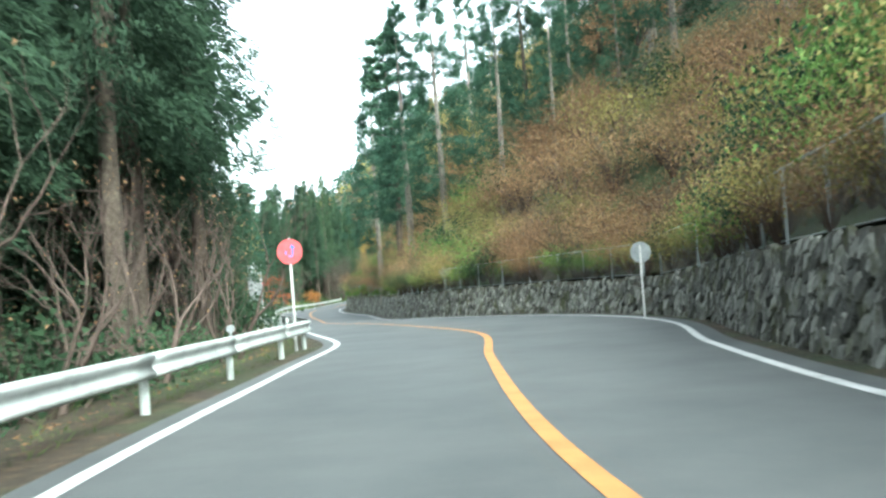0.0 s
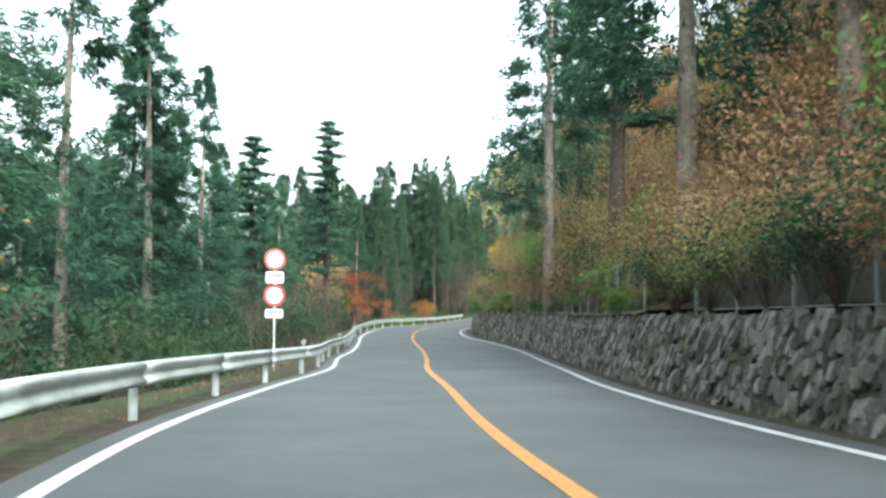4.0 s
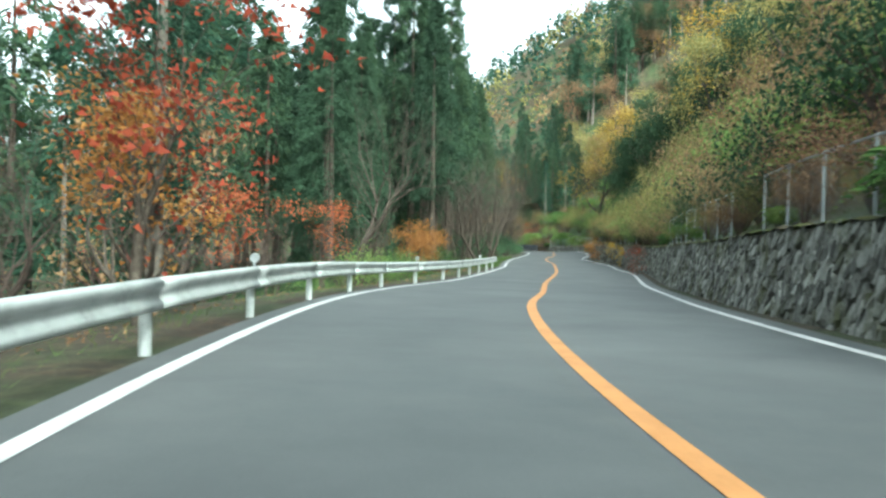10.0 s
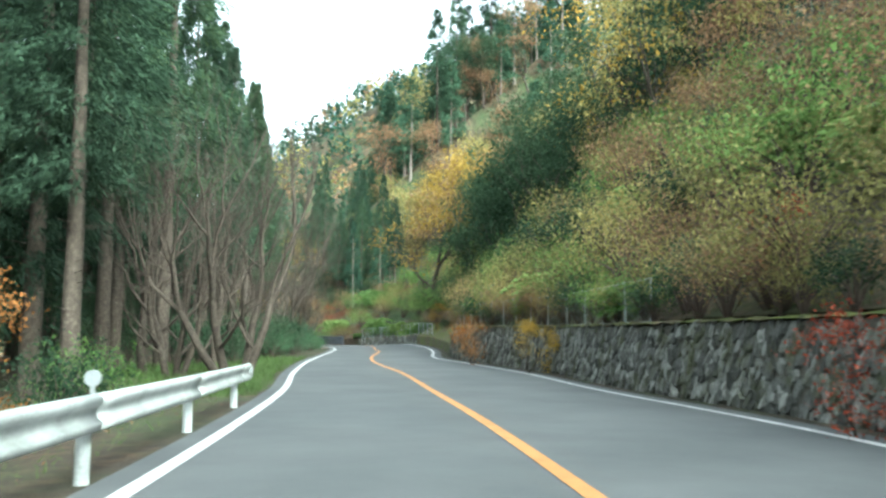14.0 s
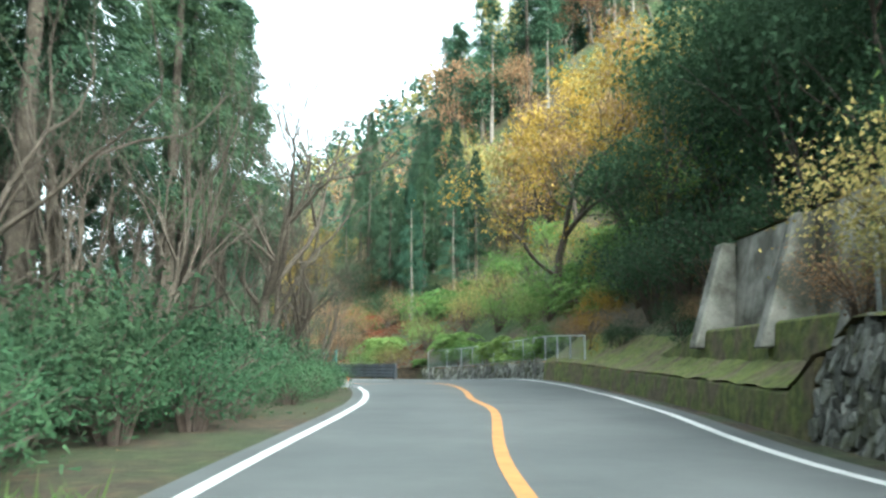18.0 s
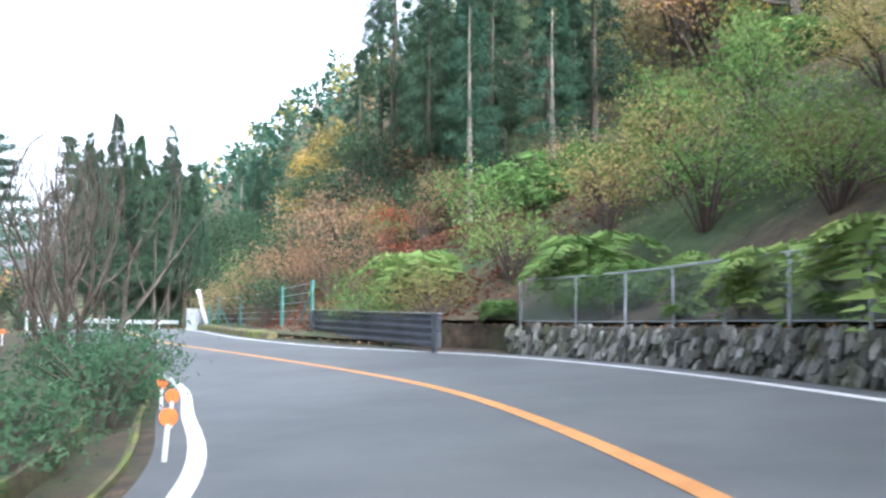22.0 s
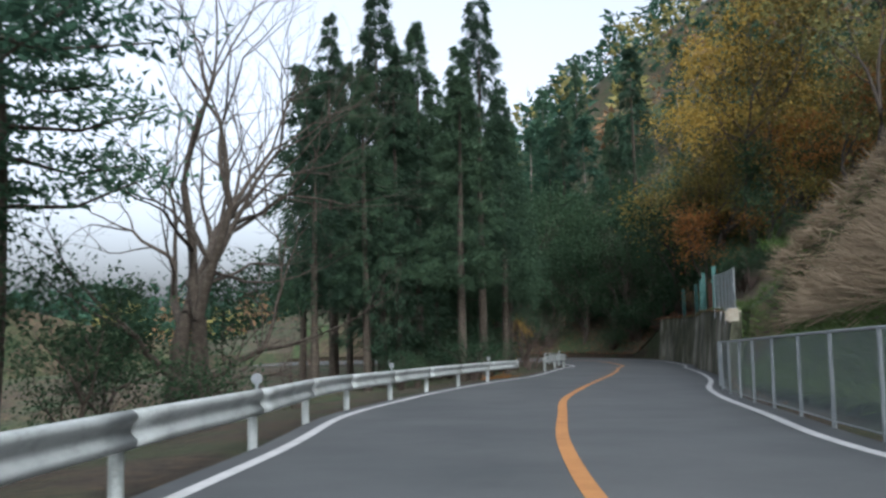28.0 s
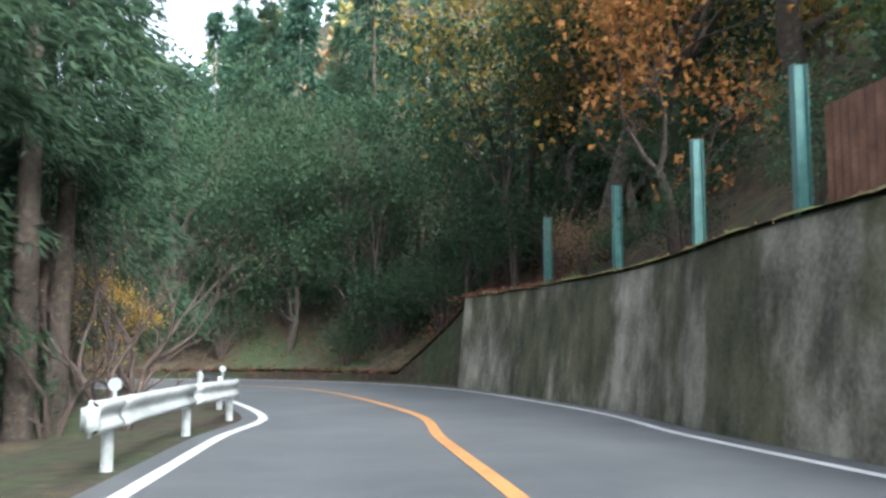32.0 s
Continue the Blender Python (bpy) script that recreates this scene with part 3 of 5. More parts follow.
def shrub(radius, height, leaf, r, n=800, leaf_size=0.2, droop=0.0, name="bush", label="", twigs=26, narrow=0.6):
    """A low bush: thin stems and a loose, uneven mass of leaves with gaps."""
    root = empty(name)
    ch = []
    heads = []
    for k in range(twigs):
        a, q = r.random() * 6.28, 0.35 + 0.65 * r.random()
        tip = Vector((math.cos(a) * radius * q, math.sin(a) * radius * q, height * (0.55 + 0.5 * r.random()) * (1.15 - 0.45 * q)))
        mid = Vector((tip.x * 0.35, tip.y * 0.35, tip.z * 0.6))
        ch.append(limb([(0, 0, -0.3), mid, tip], [0.03, 0.02, 0.006], 3))
        heads += [tip, mid * 0.5 + tip * 0.5]
    v, f = join(ch)
    mesh_object("stem", v, f, TWIG, root)
    h = np.array(heads)
    pick = h[r.integers(0, len(h), n)]
    at = pick + r.normal(size=(n, 3)) * np.array([0.3, 0.3, 0.24]) * radius * 0.75
    at[:, 2] = np.abs(at[:, 2])
    along = r.normal(size=(n, 3)) + np.array([0, 0, -droop])
    ln = leaf_size * (0.55 + 0.9 * r.random(n))
    quads_object("foliage", blades(at, along, ln, ln * narrow, r), leaf, root)
    return tagged(root, label, "bush")


def fern_bush(radius, height, leaf, r, fronds=46, label=""):
    """Arching fronds with paired leaflets."""
    root = empty("fern_bush")
    qs, ribs = [], []
    for k in range(fronds):
        a, q = r.random() * 6.28, 0.5 + 0.6 * r.random()
        base = np.array([math.cos(a), math.sin(a), 0]) * radius * 0.25 * r.random() + np.array([0, 0, height * 0.7 * r.random()])
        u = np.linspace(0.15, 1, 11)[:, None]
        way = np.array([math.cos(a), math.sin(a), 0])
        spine = base + way * u * radius * q + np.array([0, 0, 1]) * (u * 0.9 - u ** 2 * 1.25) * height * 0.7
        ribs.append(limb([tuple(p) for p in spine[::5]], [0.008, 0.006, 0.004], 3))
        sd = np.array([-way[1], way[0], -0.25])
        for sg in (1, -1):
            ln = 0.32 * radius * np.sin(np.clip(u[:, 0], 0.12, 0.97) * 3.0) + 0.05
            qs.append(blades(spine, np.tile(sd * sg * np.array([1, 1, sg]) + way * 0.5, (11, 1)), ln, ln * 0.34, r))
    v, f = join(ribs)
    mesh_object("stem", v, f, TWIG, root)
    quads_object("foliage", np.concatenate(qs), leaf, root)
    return tagged(root, label, "fern")


def pine(height, r, label="", name="pine_tree", flat=0.22, layers=9, bare=0.45, width=2.6):
    """A pine: bowed trunk and flat pads of needles on long level limbs."""
    root = empty(name)
    pts = [(0.25 * math.sin(u * 3.1), 0.2 * math.sin(u * 2.3 + 1), u * height - 0.5 * (1 - u)) for u in np.linspace(0, 1, 9)]
    ch = [limb(pts, [height * 0.014 * (1 - u) ** 0.7 + 0.02 for u in np.linspace(0, 1, 9)], 7)]
    qs = []
    for k in range(layers * 3):
        u = bare + (1 - bare) * (k / (layers * 3)) ** 0.9
        a = k * 2.4 + r.random()
        ln = width * (1.15 - 0.75 * (u - bare) / (1 - bare)) * (0.55 + 0.6 * r.random())
        b = Vector((0.25 * math.sin(u * 3.1), 0.2 * math.sin(u * 2.3 + 1), u * height))
        way = Vector((math.cos(a), math.sin(a), 0))
        tip = b + way * ln + Vector((0, 0, 0.12 * ln))
        ch.append(limb([b, b + way * ln * 0.5 + Vector((0, 0, -0.03 * ln)), tip], [0.05, 0.03, 0.012], 4))
        n = 380
        q = r.random(n) ** 0.6
        c = np.array(b) + np.outer(q, np.array(tip - b)) + r.normal(size=(n, 3)) * np.array([0.42, 0.42, 0.075]) * (0.4 + 0.3 * ln)
        l2 = 0.22 * (0.6 + 0.8 * r.random(n))
        qs.append(blades(c, r.normal(size=(n, 3)) * np.array([1, 1, 0.5]) + np.array([0, 0, 0.5]), l2, l2 * 0.36, r))
    v, f = join(ch)
    mesh_object("trunk", v, f, BARK, root, True)
    quads_object("crown", np.concatenate(qs), CYPRESS, root)
    return tagged(root, label, "tree")


# patterns: built once far below the ground sheet's edge, then copied to their places and removed
KINDS = {}


def kind(key, maker, count):
    KINDS[key] = [maker(np.random.default_rng(1000 + 37 * len(KINDS) + k)) for k in range(count)]


kind("cedar", lambda r: conifer(18, 2.7, 0.30, CEDAR, BARK, r, 900, 0.35, name="cedar_tree", label="tall dark green cedar with a bare lower trunk", size=0.24, spray=24, slim=0.2), 3)
kind("cedar_full", lambda r: conifer(17, 3.2, 0.12, CEDAR, BARK, r, 1050, 0.4, name="cedar_tree", label="dense blue-green cedar, crown nearly to the ground", size=0.25, spray=24, slim=0.2), 3)
kind("cypress", lambda r: conifer(14, 2.3, 0.2, CYPRESS, PALE_BARK, r, 620, 0.15, name="cypress_tree", label="blue-green cypress with feathery sprays", size=0.22, spray=24, slim=0.22), 3)
kind("cedar_far", lambda r: conifer(18, 2.8, 0.3, CEDAR, BARK, r, 330, 0.3, name="cedar_tree", label="tall dark green cedar in the wood", size=0.5, spray=12, slim=0.22), 3)
kind("cypress_far", lambda r: conifer(13, 2.5, 0.15, CYPRESS, PALE_BARK, r, 290, 0.15, name="cypress_tree", label="blue-green cypress on the hillside", size=0.5, spray=12, slim=0.22), 3)
kind("thin", lambda r: pine(13, r, "thin open conifer with gaps in its crown", "hemlock_tree", layers=10, bare=0.3, width=1.5), 2)
kind("pine", lambda r: pine(11, r, "red pine with flat layered needle pads", layers=8, bare=0.45, width=3.1), 2)
kind("bare", lambda r: broadleaf(9, r, None, 0, BARK, 6, name="bare_tree", label="leafless dark-barked deciduous tree", spread=0.55), 4)
kind("bare_multi", lambda r: broadleaf(7, r, None, 0, BARK, 5, name="bare_tree", label="leafless tree with several dark stems", stems=4, spread=0.4, up=0.14, thick=0.02), 3)
kind("bare_wide", lambda r: broadleaf(8.6, r, None, 0, BARK, 6, name="bare_tree", label="wide-spreading leafless dark-barked tree", stems=3, spread=0.6, up=0.06, thick=0.03), 1)
kind("bare_shrub", lambda r: broadleaf(4.2, r, BROWN, 1, TWIG, 4, name="bare_shrub", label="nearly bare brown-stemmed shrub", stems=3, leaf_size=0.05, puff=0.15), 4)
kind("brown", lambda r: shrub(1.9, 2.6, BROWN, r, 2900, 0.085, 0.3, name="brown_bush", label="brown autumn bush on the slope"), 5)
kind("olive", lambda r: shrub(1.8, 2.4, OLIVE, r, 2900, 0.085, 0.3, name="olive_bush", label="olive and yellowing bush on the slope"), 4)
kind("greenbush", lambda r: shrub(1.7, 2.2, GREEN, r, 1900, 0.14, 0.6, name="green_bush", label="fresh green bush with drooping leaves", narrow=0.36), 4)
kind("darkbush", lambda r: shrub(1.6, 2.2, DARKGREEN, r, 1900, 0.12, 0.1, name="dark_bush", label="dark evergreen bush with glossy leaves"), 4)
kind("lowbush", lambda r: shrub(0.75, 0.95, LOWGREEN, r, 1900, 0.075, 0.0, name="low_bush", label="low fresh green conifer bush on the verge", narrow=0.3), 3)
kind("sapling", lambda r: broadleaf(5.5, r, OLIVE, 14, PALE_BARK, 5, name="sapling_tree", label="slender tree with sparse yellow-green leaves", leaf_size=0.065, puff=0.3), 2)
kind("yellow_tall", lambda r: broadleaf(15, r, YELLOW, 40, BARK, 5, name="yellow_tree", label="tall deciduous tree in yellow autumn leaf", leaf_size=0.2, puff=0.75), 2)
kind("orange_tall", lambda r: broadleaf(12, r, AUTUMN, 44, BARK, 5, name="orange_tree", label="tall deciduous tree in mixed orange and olive leaf", leaf_size=0.18, puff=0.65), 2)
kind("yellow", lambda r: broadleaf(8, r, YELLOW, 56, BARK, 4, name="yellow_tree", label="deciduous tree in yellow autumn leaf", leaf_size=0.16, puff=0.5), 2)
kind("orange", lambda r: broadleaf(7, r, ORANGE, 56, BARK, 4, name="orange_tree", label="deciduous tree in orange-brown autumn leaf", leaf_size=0.16, puff=0.5), 2)
kind("browntree", lambda r: broadleaf(8, r, BROWN, 46, BARK, 4, name="brown_tree", label="deciduous tree with brown withered leaves", leaf_size=0.18, puff=0.55), 3)
kind("olivetree", lambda r: broadleaf(8, r, OLIVE, 50, BARK, 4, name="olive_tree", label="deciduous tree turning olive yellow", leaf_size=0.18, puff=0.55), 2)
kind("red", lambda r: broadleaf(4.5, r, RED, 26, BARK, 4, name="maple_tree", label="small maple with red autumn leaves", leaf_size=0.1, puff=0.3), 2)
kind("evergreen", lambda r: broadleaf(8, r, DARKGREEN, 66, BARK, 4, name="evergreen_tree", label="dark broadleaved evergreen tree", leaf_size=0.18, puff=0.6), 3)
kind("fern", lambda r: fern_bush(1.5, 1.5, GREEN, r, label="green fern hanging over the slope"), 3)


def rest_z(x, y):
    """Height of the surface that a plant stands on: the slope's foot near the wall, else the ground sheet."""
    q, dd, z = nearest([x], [y])
    up = float(dd[0] - wall_d(q[0]))
    if 0 < up < 4.4:
        return float(z[0] + wall_h(q[0]) - 0.03 + bank(q[0], up))
    edge = -left_w(q[0])
    if edge - 2.6 < dd[0] <= edge:
        return float(z[0]) - 0.1
    return gz(x, y)


def rest_heights(x, y):
    """The same for arrays of plan points."""
    q, dd, z = nearest(x, y)
    up = dd - wall_d(q)
    edge = -np.interp(q, ARC, LINE_L)
    g = ground(np.asarray(x), np.asarray(y))
    g = np.where((0 < up) & (up < 4.4), z + wall_h(q) - 0.03 + bank(q, up), g)
    return np.where((edge - 2.6 < dd) & (dd <= edge), z - 0.1, g)


PLACED = collections.Counter()


def plant(key, x, y, scale=1.0, tall=1.0, turn=None, dz=0.0, variant=None):
    pats = KINDS[key]
    k = PLACED[key] if variant is None else variant
    PLACED[key] += 1
    pat = pats[k % len(pats)]
    turn = rng.random() * 360 if turn is None else turn
    ob = copy_thing(pat, pose(x, y, rest_z(x, y) + dz, 0, 0, turn))
    ob.scale = (scale, scale, scale * tall)
    return ob


def belt(keys, s_from, s_to, d_from, d_to, gap, scale=(0.8, 1.25), far=False, skip=0.0):
    """Plants on a jittered grid between two stretches and two distances, keys drawn by weight."""
    names = [k for k, w in keys for _ in range(w)]
    for s in np.arange(s_from, s_to, gap):
        for d in np.arange(d_from, d_to + 1e-6, gap if d_to >= d_from else -gap):
            if rng.random() < skip:
                continue
            sj = s + rng.uniform(-0.4, 0.4) * gap
            dj = d + rng.uniform(-0.4, 0.4) * gap
            if d > 0:                                    # on the right, counted from the wall
                dj = float(wall_d(sj)) + max(dj - 3.9, 0.95)
            p = road(sj, dj)
            q, dd, _ = nearest([p.x], [p.y])
            if dd[0] > 0 and dd[0] < wall_d(q[0]) + 0.8 or dd[0] <= 0 and dd[0] > -left_w(q[0]) - 2.4:
                continue
            small = 0.75 if 0 < dj < float(wall_d(sj)) + 1.4 else 1.0
            plant(names[int(rng.integers(0, len(names)))], p.x, p.y, small * rng.uniform(*scale), rng.uniform(0.85, 1.2))

# ---- stone walls, rails, fences ----
def s_at(x, y):
    return float(nearest([x], [y])[0][0])


def stone_mesh(k):
    """A rough split stone: an uneven five- or six-sided face, broken flat, front towards -y."""
    r = np.random.default_rng(50 + k)
    n = 5 + k % 2
    ang = np.arange(n) * 2 * np.pi / n + r.uniform(-0.35, 0.35, n) + 0.4
    rim = np.stack([np.cos(ang) * 0.5 * r.uniform(0.8, 1.12, n), np.zeros(n), np.sin(ang) * 0.5 * r.uniform(0.85, 1.1, n)], 1)
    tip, turn = r.uniform(-0.55, 0.55), r.uniform(-0.45, 0.45)
    vs = [tuple(p + np.array([0, 0.5, 0])) for p in rim]
    vs += [tuple(p * 0.97 + np.array([0, 0.1 + tip * p[2] + turn * p[0], 0])) for p in rim]
    vs += [tuple(p * 0.84 + np.array([0, -0.32 + tip * p[2] + turn * p[0] + r.uniform(-0.1, 0.1), 0])) for p in rim]
    fs = []
    for a in (0, 1):
        for i in range(n):
            j = (i + 1) % n
            fs.append((a * n + i, a * n + j, (a + 1) * n + j, (a + 1) * n + i))
    fs.append(tuple(range(2 * n, 3 * n)))
    me = bpy.data.meshes.new("stone")
    me.from_pydata(vs, [], fs)
    me.materials.append(STONE_PIECE)
    me.update()
    return me


def piece_stone(name, dark, light, moss):
    """Stone whose shade differs from piece to piece."""
    m, n, l, b = material(name, 0.92)
    geo = n.new("ShaderNodeNewGeometry")
    info = n.new("ShaderNodeObjectInfo")
    isl = n.new("ShaderNodeMath")
    isl.operation = "ADD"
    l.new(geo.outputs["Random Per Island"], isl.inputs[0])
    l.new(info.outputs["Random"], isl.inputs[1])
    frac = n.new("ShaderNodeMath")
    frac.operation = "FRACT"
    l.new(isl.outputs[0], frac.inputs[0])
    grain = noise_tex(n, l, 0.07, 8, geo.outputs["Position"], 0.7)
    ad = n.new("ShaderNodeMath")
    ad.operation = "MULTIPLY_ADD"
    l.new(grain.outputs[0], ad.inputs[0])
    ad.inputs[1].default_value = 0.9
    half = n.new("ShaderNodeMath")
    half.operation = "MULTIPLY_ADD"
    l.new(frac.outputs[0], half.inputs[0])
    half.inputs[1].default_value, half.inputs[2].default_value = 0.75, -0.32
    l.new(half.outputs[0], ad.inputs[2])
    c = ramp(n, l, ad.outputs[0], [(0.15, dark), (0.5, tuple((a + q) / 2.6 for a, q in zip(dark, light))), (0.95, light)], None)
    mo = noise_tex(n, l, 0.55, 7, geo.outputs["Position"], 0.65)
    k = ramp(n, l, mo.outputs[0], [(0.5, (0, 0, 0)), (0.68, (1, 1, 1))], None)
    mix = n.new("ShaderNodeMix")
    mix.data_type = "RGBA"
    l.new(k.outputs[0], mix.inputs["Factor"])
    l.new(c.outputs[0], mix.inputs["A"])
    mix.inputs["B"].default_value = (*moss, 1)
    l.new(mix.outputs["Result"], b.inputs["Base Color"])
    bp = n.new("ShaderNodeBump")
    bp.inputs["Strength"].default_value, bp.inputs["Distance"].default_value = 0.6, 0.03
    l.new(grain.outputs[0], bp.inputs["Height"])
    l.new(bp.outputs[0], b.inputs["Normal"])
    return m


STONE_PIECE = piece_stone("split_stone", (0.035, 0.035, 0.03), (0.25, 0.25, 0.225), (0.06, 0.064, 0.03))
STONES = [stone_mesh(k) for k in range(12)]
WALL_NO = [0]


def stone_wall(s_from, s_to, label, course=0.23, loose=105, cap=True):
    """A retaining wall: dark backing, slanting split stones proud of it, a thin cap; the first loose stones are single pieces."""
    WALL_NO[0] += 1
    ss = np.arange(s_from, s_to + 0.01, 1.0)
    vs, fs = [], []
    for s in ss:
        d, h = float(wall_d(s)), float(wall_h(s))
        for dd, z in ((0.06, -0.3), (0.06 + 0.16 * h, h - 0.04), (0.55 + 0.16 * h, h - 0.04), (0.6, -0.3)):
            vs.append(road(s, d + dd, z))
    for i in range(len(ss) - 1):
        for k in range(3):
            fs.append((i * 4 + k, i * 4 + k + 1, i * 4 + k + 5, i * 4 + k + 4))
    fs += [(0, 1, 2, 3), tuple(len(vs) - 4 + k for k in (3, 2, 1, 0))]
    wall = mesh_object("wall_%d" % WALL_NO[0], vs, fs, MORTAR, None, False, label, "structure")
    tagged(wall, category="retaining wall")
    wr = np.random.default_rng(300 + WALL_NO[0])
    spots = []
    row = 0
    z0 = 0.06
    while z0 < 2.2:
        s = s_from + 0.1 + 0.15 * (row % 2)
        while s < s_to - 0.1:
            w = course * wr.uniform(0.5, 0.8)
            h = float(wall_h(s))
            z = z0 + wr.uniform(-0.13, 0.13)
            if z + course * 0.35 < h:
                spots.append((s + w / 2, z, w, min(course * wr.uniform(1.35, 1.95), (h - z) * 2 + 0.1)))
            s += w
        z0 += course * 0.98
        row += 1
    rest_v, rest_f = [], []
    single = set(wr.permutation(len(spots))[:loose].tolist())
    for i, (s, z, w, hh) in enumerate(spots):
        h = float(wall_h(s))
        m = Matrix.Translation(road(s, float(wall_d(s)) + 0.05 + 0.16 * max(z, 0), z)) @ pose(0, 0, 0, -9, 0, heading(s) - 90) \
            @ pose(0, 0, 0, 0, wr.uniform(2, 30), wr.uniform(-5, 5)) @ Matrix.Diagonal((w * 1.3, wr.uniform(0.07, 0.15), hh, 1))
        me = STONES[int(wr.integers(0, 12))]
        if i in single:
            o = new("stone", me)
            o.parent = wall
            o.matrix_basis = m
        else:
            k = len(rest_v)
            rest_v += [m @ v.co for v in me.vertices]
            rest_f += [tuple(q + k for q in p.vertices) for p in me.polygons]
    o = mesh_object("stones", rest_v, rest_f, STONE_PIECE, wall, kind="stuff")
    return wall


BEAM = ((0.0, 0.0), (0.045, 0.025), (0.05, 0.07), (0.01, 0.108), (0.0, 0.137), (0.0, 0.153), (0.01, 0.182), (0.05, 0.22), (0.045, 0.265), (0.0, 0.29))


def guard_rail(s_from, s_to, inset, top, label, spacing=4.0, disc_every=5, ends=(True, True), lead=0, anchor=0.0):
    """A corrugated steel rail on round posts beside the left edge line."""
    rail = empty("guard_rail", *road(s_from, -left_w(s_from) - inset(s_from)))
    inv = rail.matrix_basis.inverted()
    cuts = np.concatenate([[s_from], np.arange(anchor - spacing * math.floor((anchor - s_from - 0.3) / spacing), s_to - 0.3, spacing), [s_to]])
    n = len(cuts) - 1

    def off(s):
        return -left_w(s) - inset(s)
    for i in range(n):                                   # one pressed sheet per bay
        vs, fs = [], []
        sub = np.linspace(cuts[i] - 0.03, cuts[i + 1] + 0.03, 7)
        for s in sub:
            for px, pz in BEAM:
                vs.append(inv @ road(s, off(s) + px - (0.004 if i % 2 else 0.0), top - 0.29 + pz))
        m = len(BEAM)
        for a in range(6):
            for k in range(m - 1):
                fs.append((a * m + k, (a + 1) * m + k, (a + 1) * m + k + 1, a * m + k + 1))
        o = mesh_object("rail_sheet", vs, fs, RAIL_STEEL, rail, True)
        sol = o.modifiers.new("thickness", "SOLIDIFY")
        sol.thickness = 0.004
    post_me = None
    for i, s in enumerate(cuts[1:-1]):
        if post_me is None:
            bm = bmesh.new()
            add_tube(bm, (0, 0, -0.5), (0, 0, top - 0.04), 0.057, seg=12)
            add_box(bm, (0.06, 0, top - 0.145), (0.06, 0.09, 0.12))
            o = part("post", bm, RAIL_STEEL, rail, smooth=False)
            post_me = o.data
        else:
            o = new("post", post_me)
            o.parent = rail
        o.matrix_basis = inv @ Matrix.Translation(road(s, off(s) - 0.10)) @ pose(0, 0, 0, 0, 0, heading(s))
        if disc_every and i % disc_every == lead:
            bm = bmesh.new()
            add_tube(bm, (0, 0, top - 0.06), (0, 0, top + 0.05), 0.02, seg=8)
            add_tube(bm, (0, -0.02, top + 0.11), (0, 0.02, top + 0.11), 0.062, seg=16)
            o = part("reflector", bm, GALV, rail, "round grey delineator on the rail")
            o.matrix_basis = inv @ Matrix.Translation(road(s, off(s) - 0.05)) @ pose(0, 0, 0, 0, 0, heading(s))
    for flag, s, sg in ((ends[0], s_from, -1), (ends[1], s_to, 1)):
        if flag:                                         # rounded sleeve end
            bm = bmesh.new()
            add_box(bm, (0.0, sg * 0.08, top - 0.145), (0.14, 0.18, 0.31))
            bmesh.ops.bevel(bm, geom=bm.edges[:], offset=0.06, segments=3, affect="EDGES")
            o = part("end_cap", bm, RAIL_STEEL, rail, "white rounded end cap", smooth=True)
            o.matrix_basis = inv @ Matrix.Translation(road(s, off(s) - 0.01)) @ pose(0, 0, 0, 0, 0, heading(s))
    return tagged(rail, label, "guard rail", "guard rails")


def wire_material(name, colour, pitch=0.075, share=0.16):
    """Chain-link: thin crossing wires, clear between them."""
    m, n, l, b = material(name, 0.5, 0.4)
    b.inputs["Base Color"].default_value = (*colour, 1)
    uv = n.new("ShaderNodeUVMap").outputs[0]
    sep = n.new("ShaderNodeSeparateXYZ")
    l.new(uv, sep.inputs[0])
    hits = []
    for sg in (1, -1):
        a = n.new("ShaderNodeMath")
        a.operation = "MULTIPLY_ADD"
        l.new(sep.outputs[1], a.inputs[0])
        a.inputs[1].default_value = sg
        l.new(sep.outputs[0], a.inputs[2])
        q = n.new("ShaderNodeMath")
        q.operation = "DIVIDE"
        l.new(a.outputs[0], q.inputs[0])
        q.inputs[1].default_value = pitch
        fr = n.new("ShaderNodeMath")
        fr.operation = "FRACT"
        l.new(q.outputs[0], fr.inputs[0])
        lt = n.new("ShaderNodeMath")
        lt.operation = "LESS_THAN"
        l.new(fr.outputs[0], lt.inputs[0])
        lt.inputs[1].default_value = share
        hits.append(lt)
    mx = n.new("ShaderNodeMath")
    mx.operation = "MAXIMUM"
    l.new(hits[0].outputs[0], mx.inputs[0])
    l.new(hits[1].outputs[0], mx.inputs[1])
    tr = n.new("ShaderNodeBsdfTransparent")
    ms = n.new("ShaderNodeMixShader")
    l.new(mx.outputs[0], ms.inputs[0])
    l.new(tr.outputs[0], ms.inputs[1])
    l.new(b.outputs[0], ms.inputs[2])
    l.new(ms.outputs[0], n["Material Output"].inputs["Surface"])
    return m


WIRE = wire_material("chain_link_wire", (0.30, 0.33, 0.33), 0.075, 0.065)


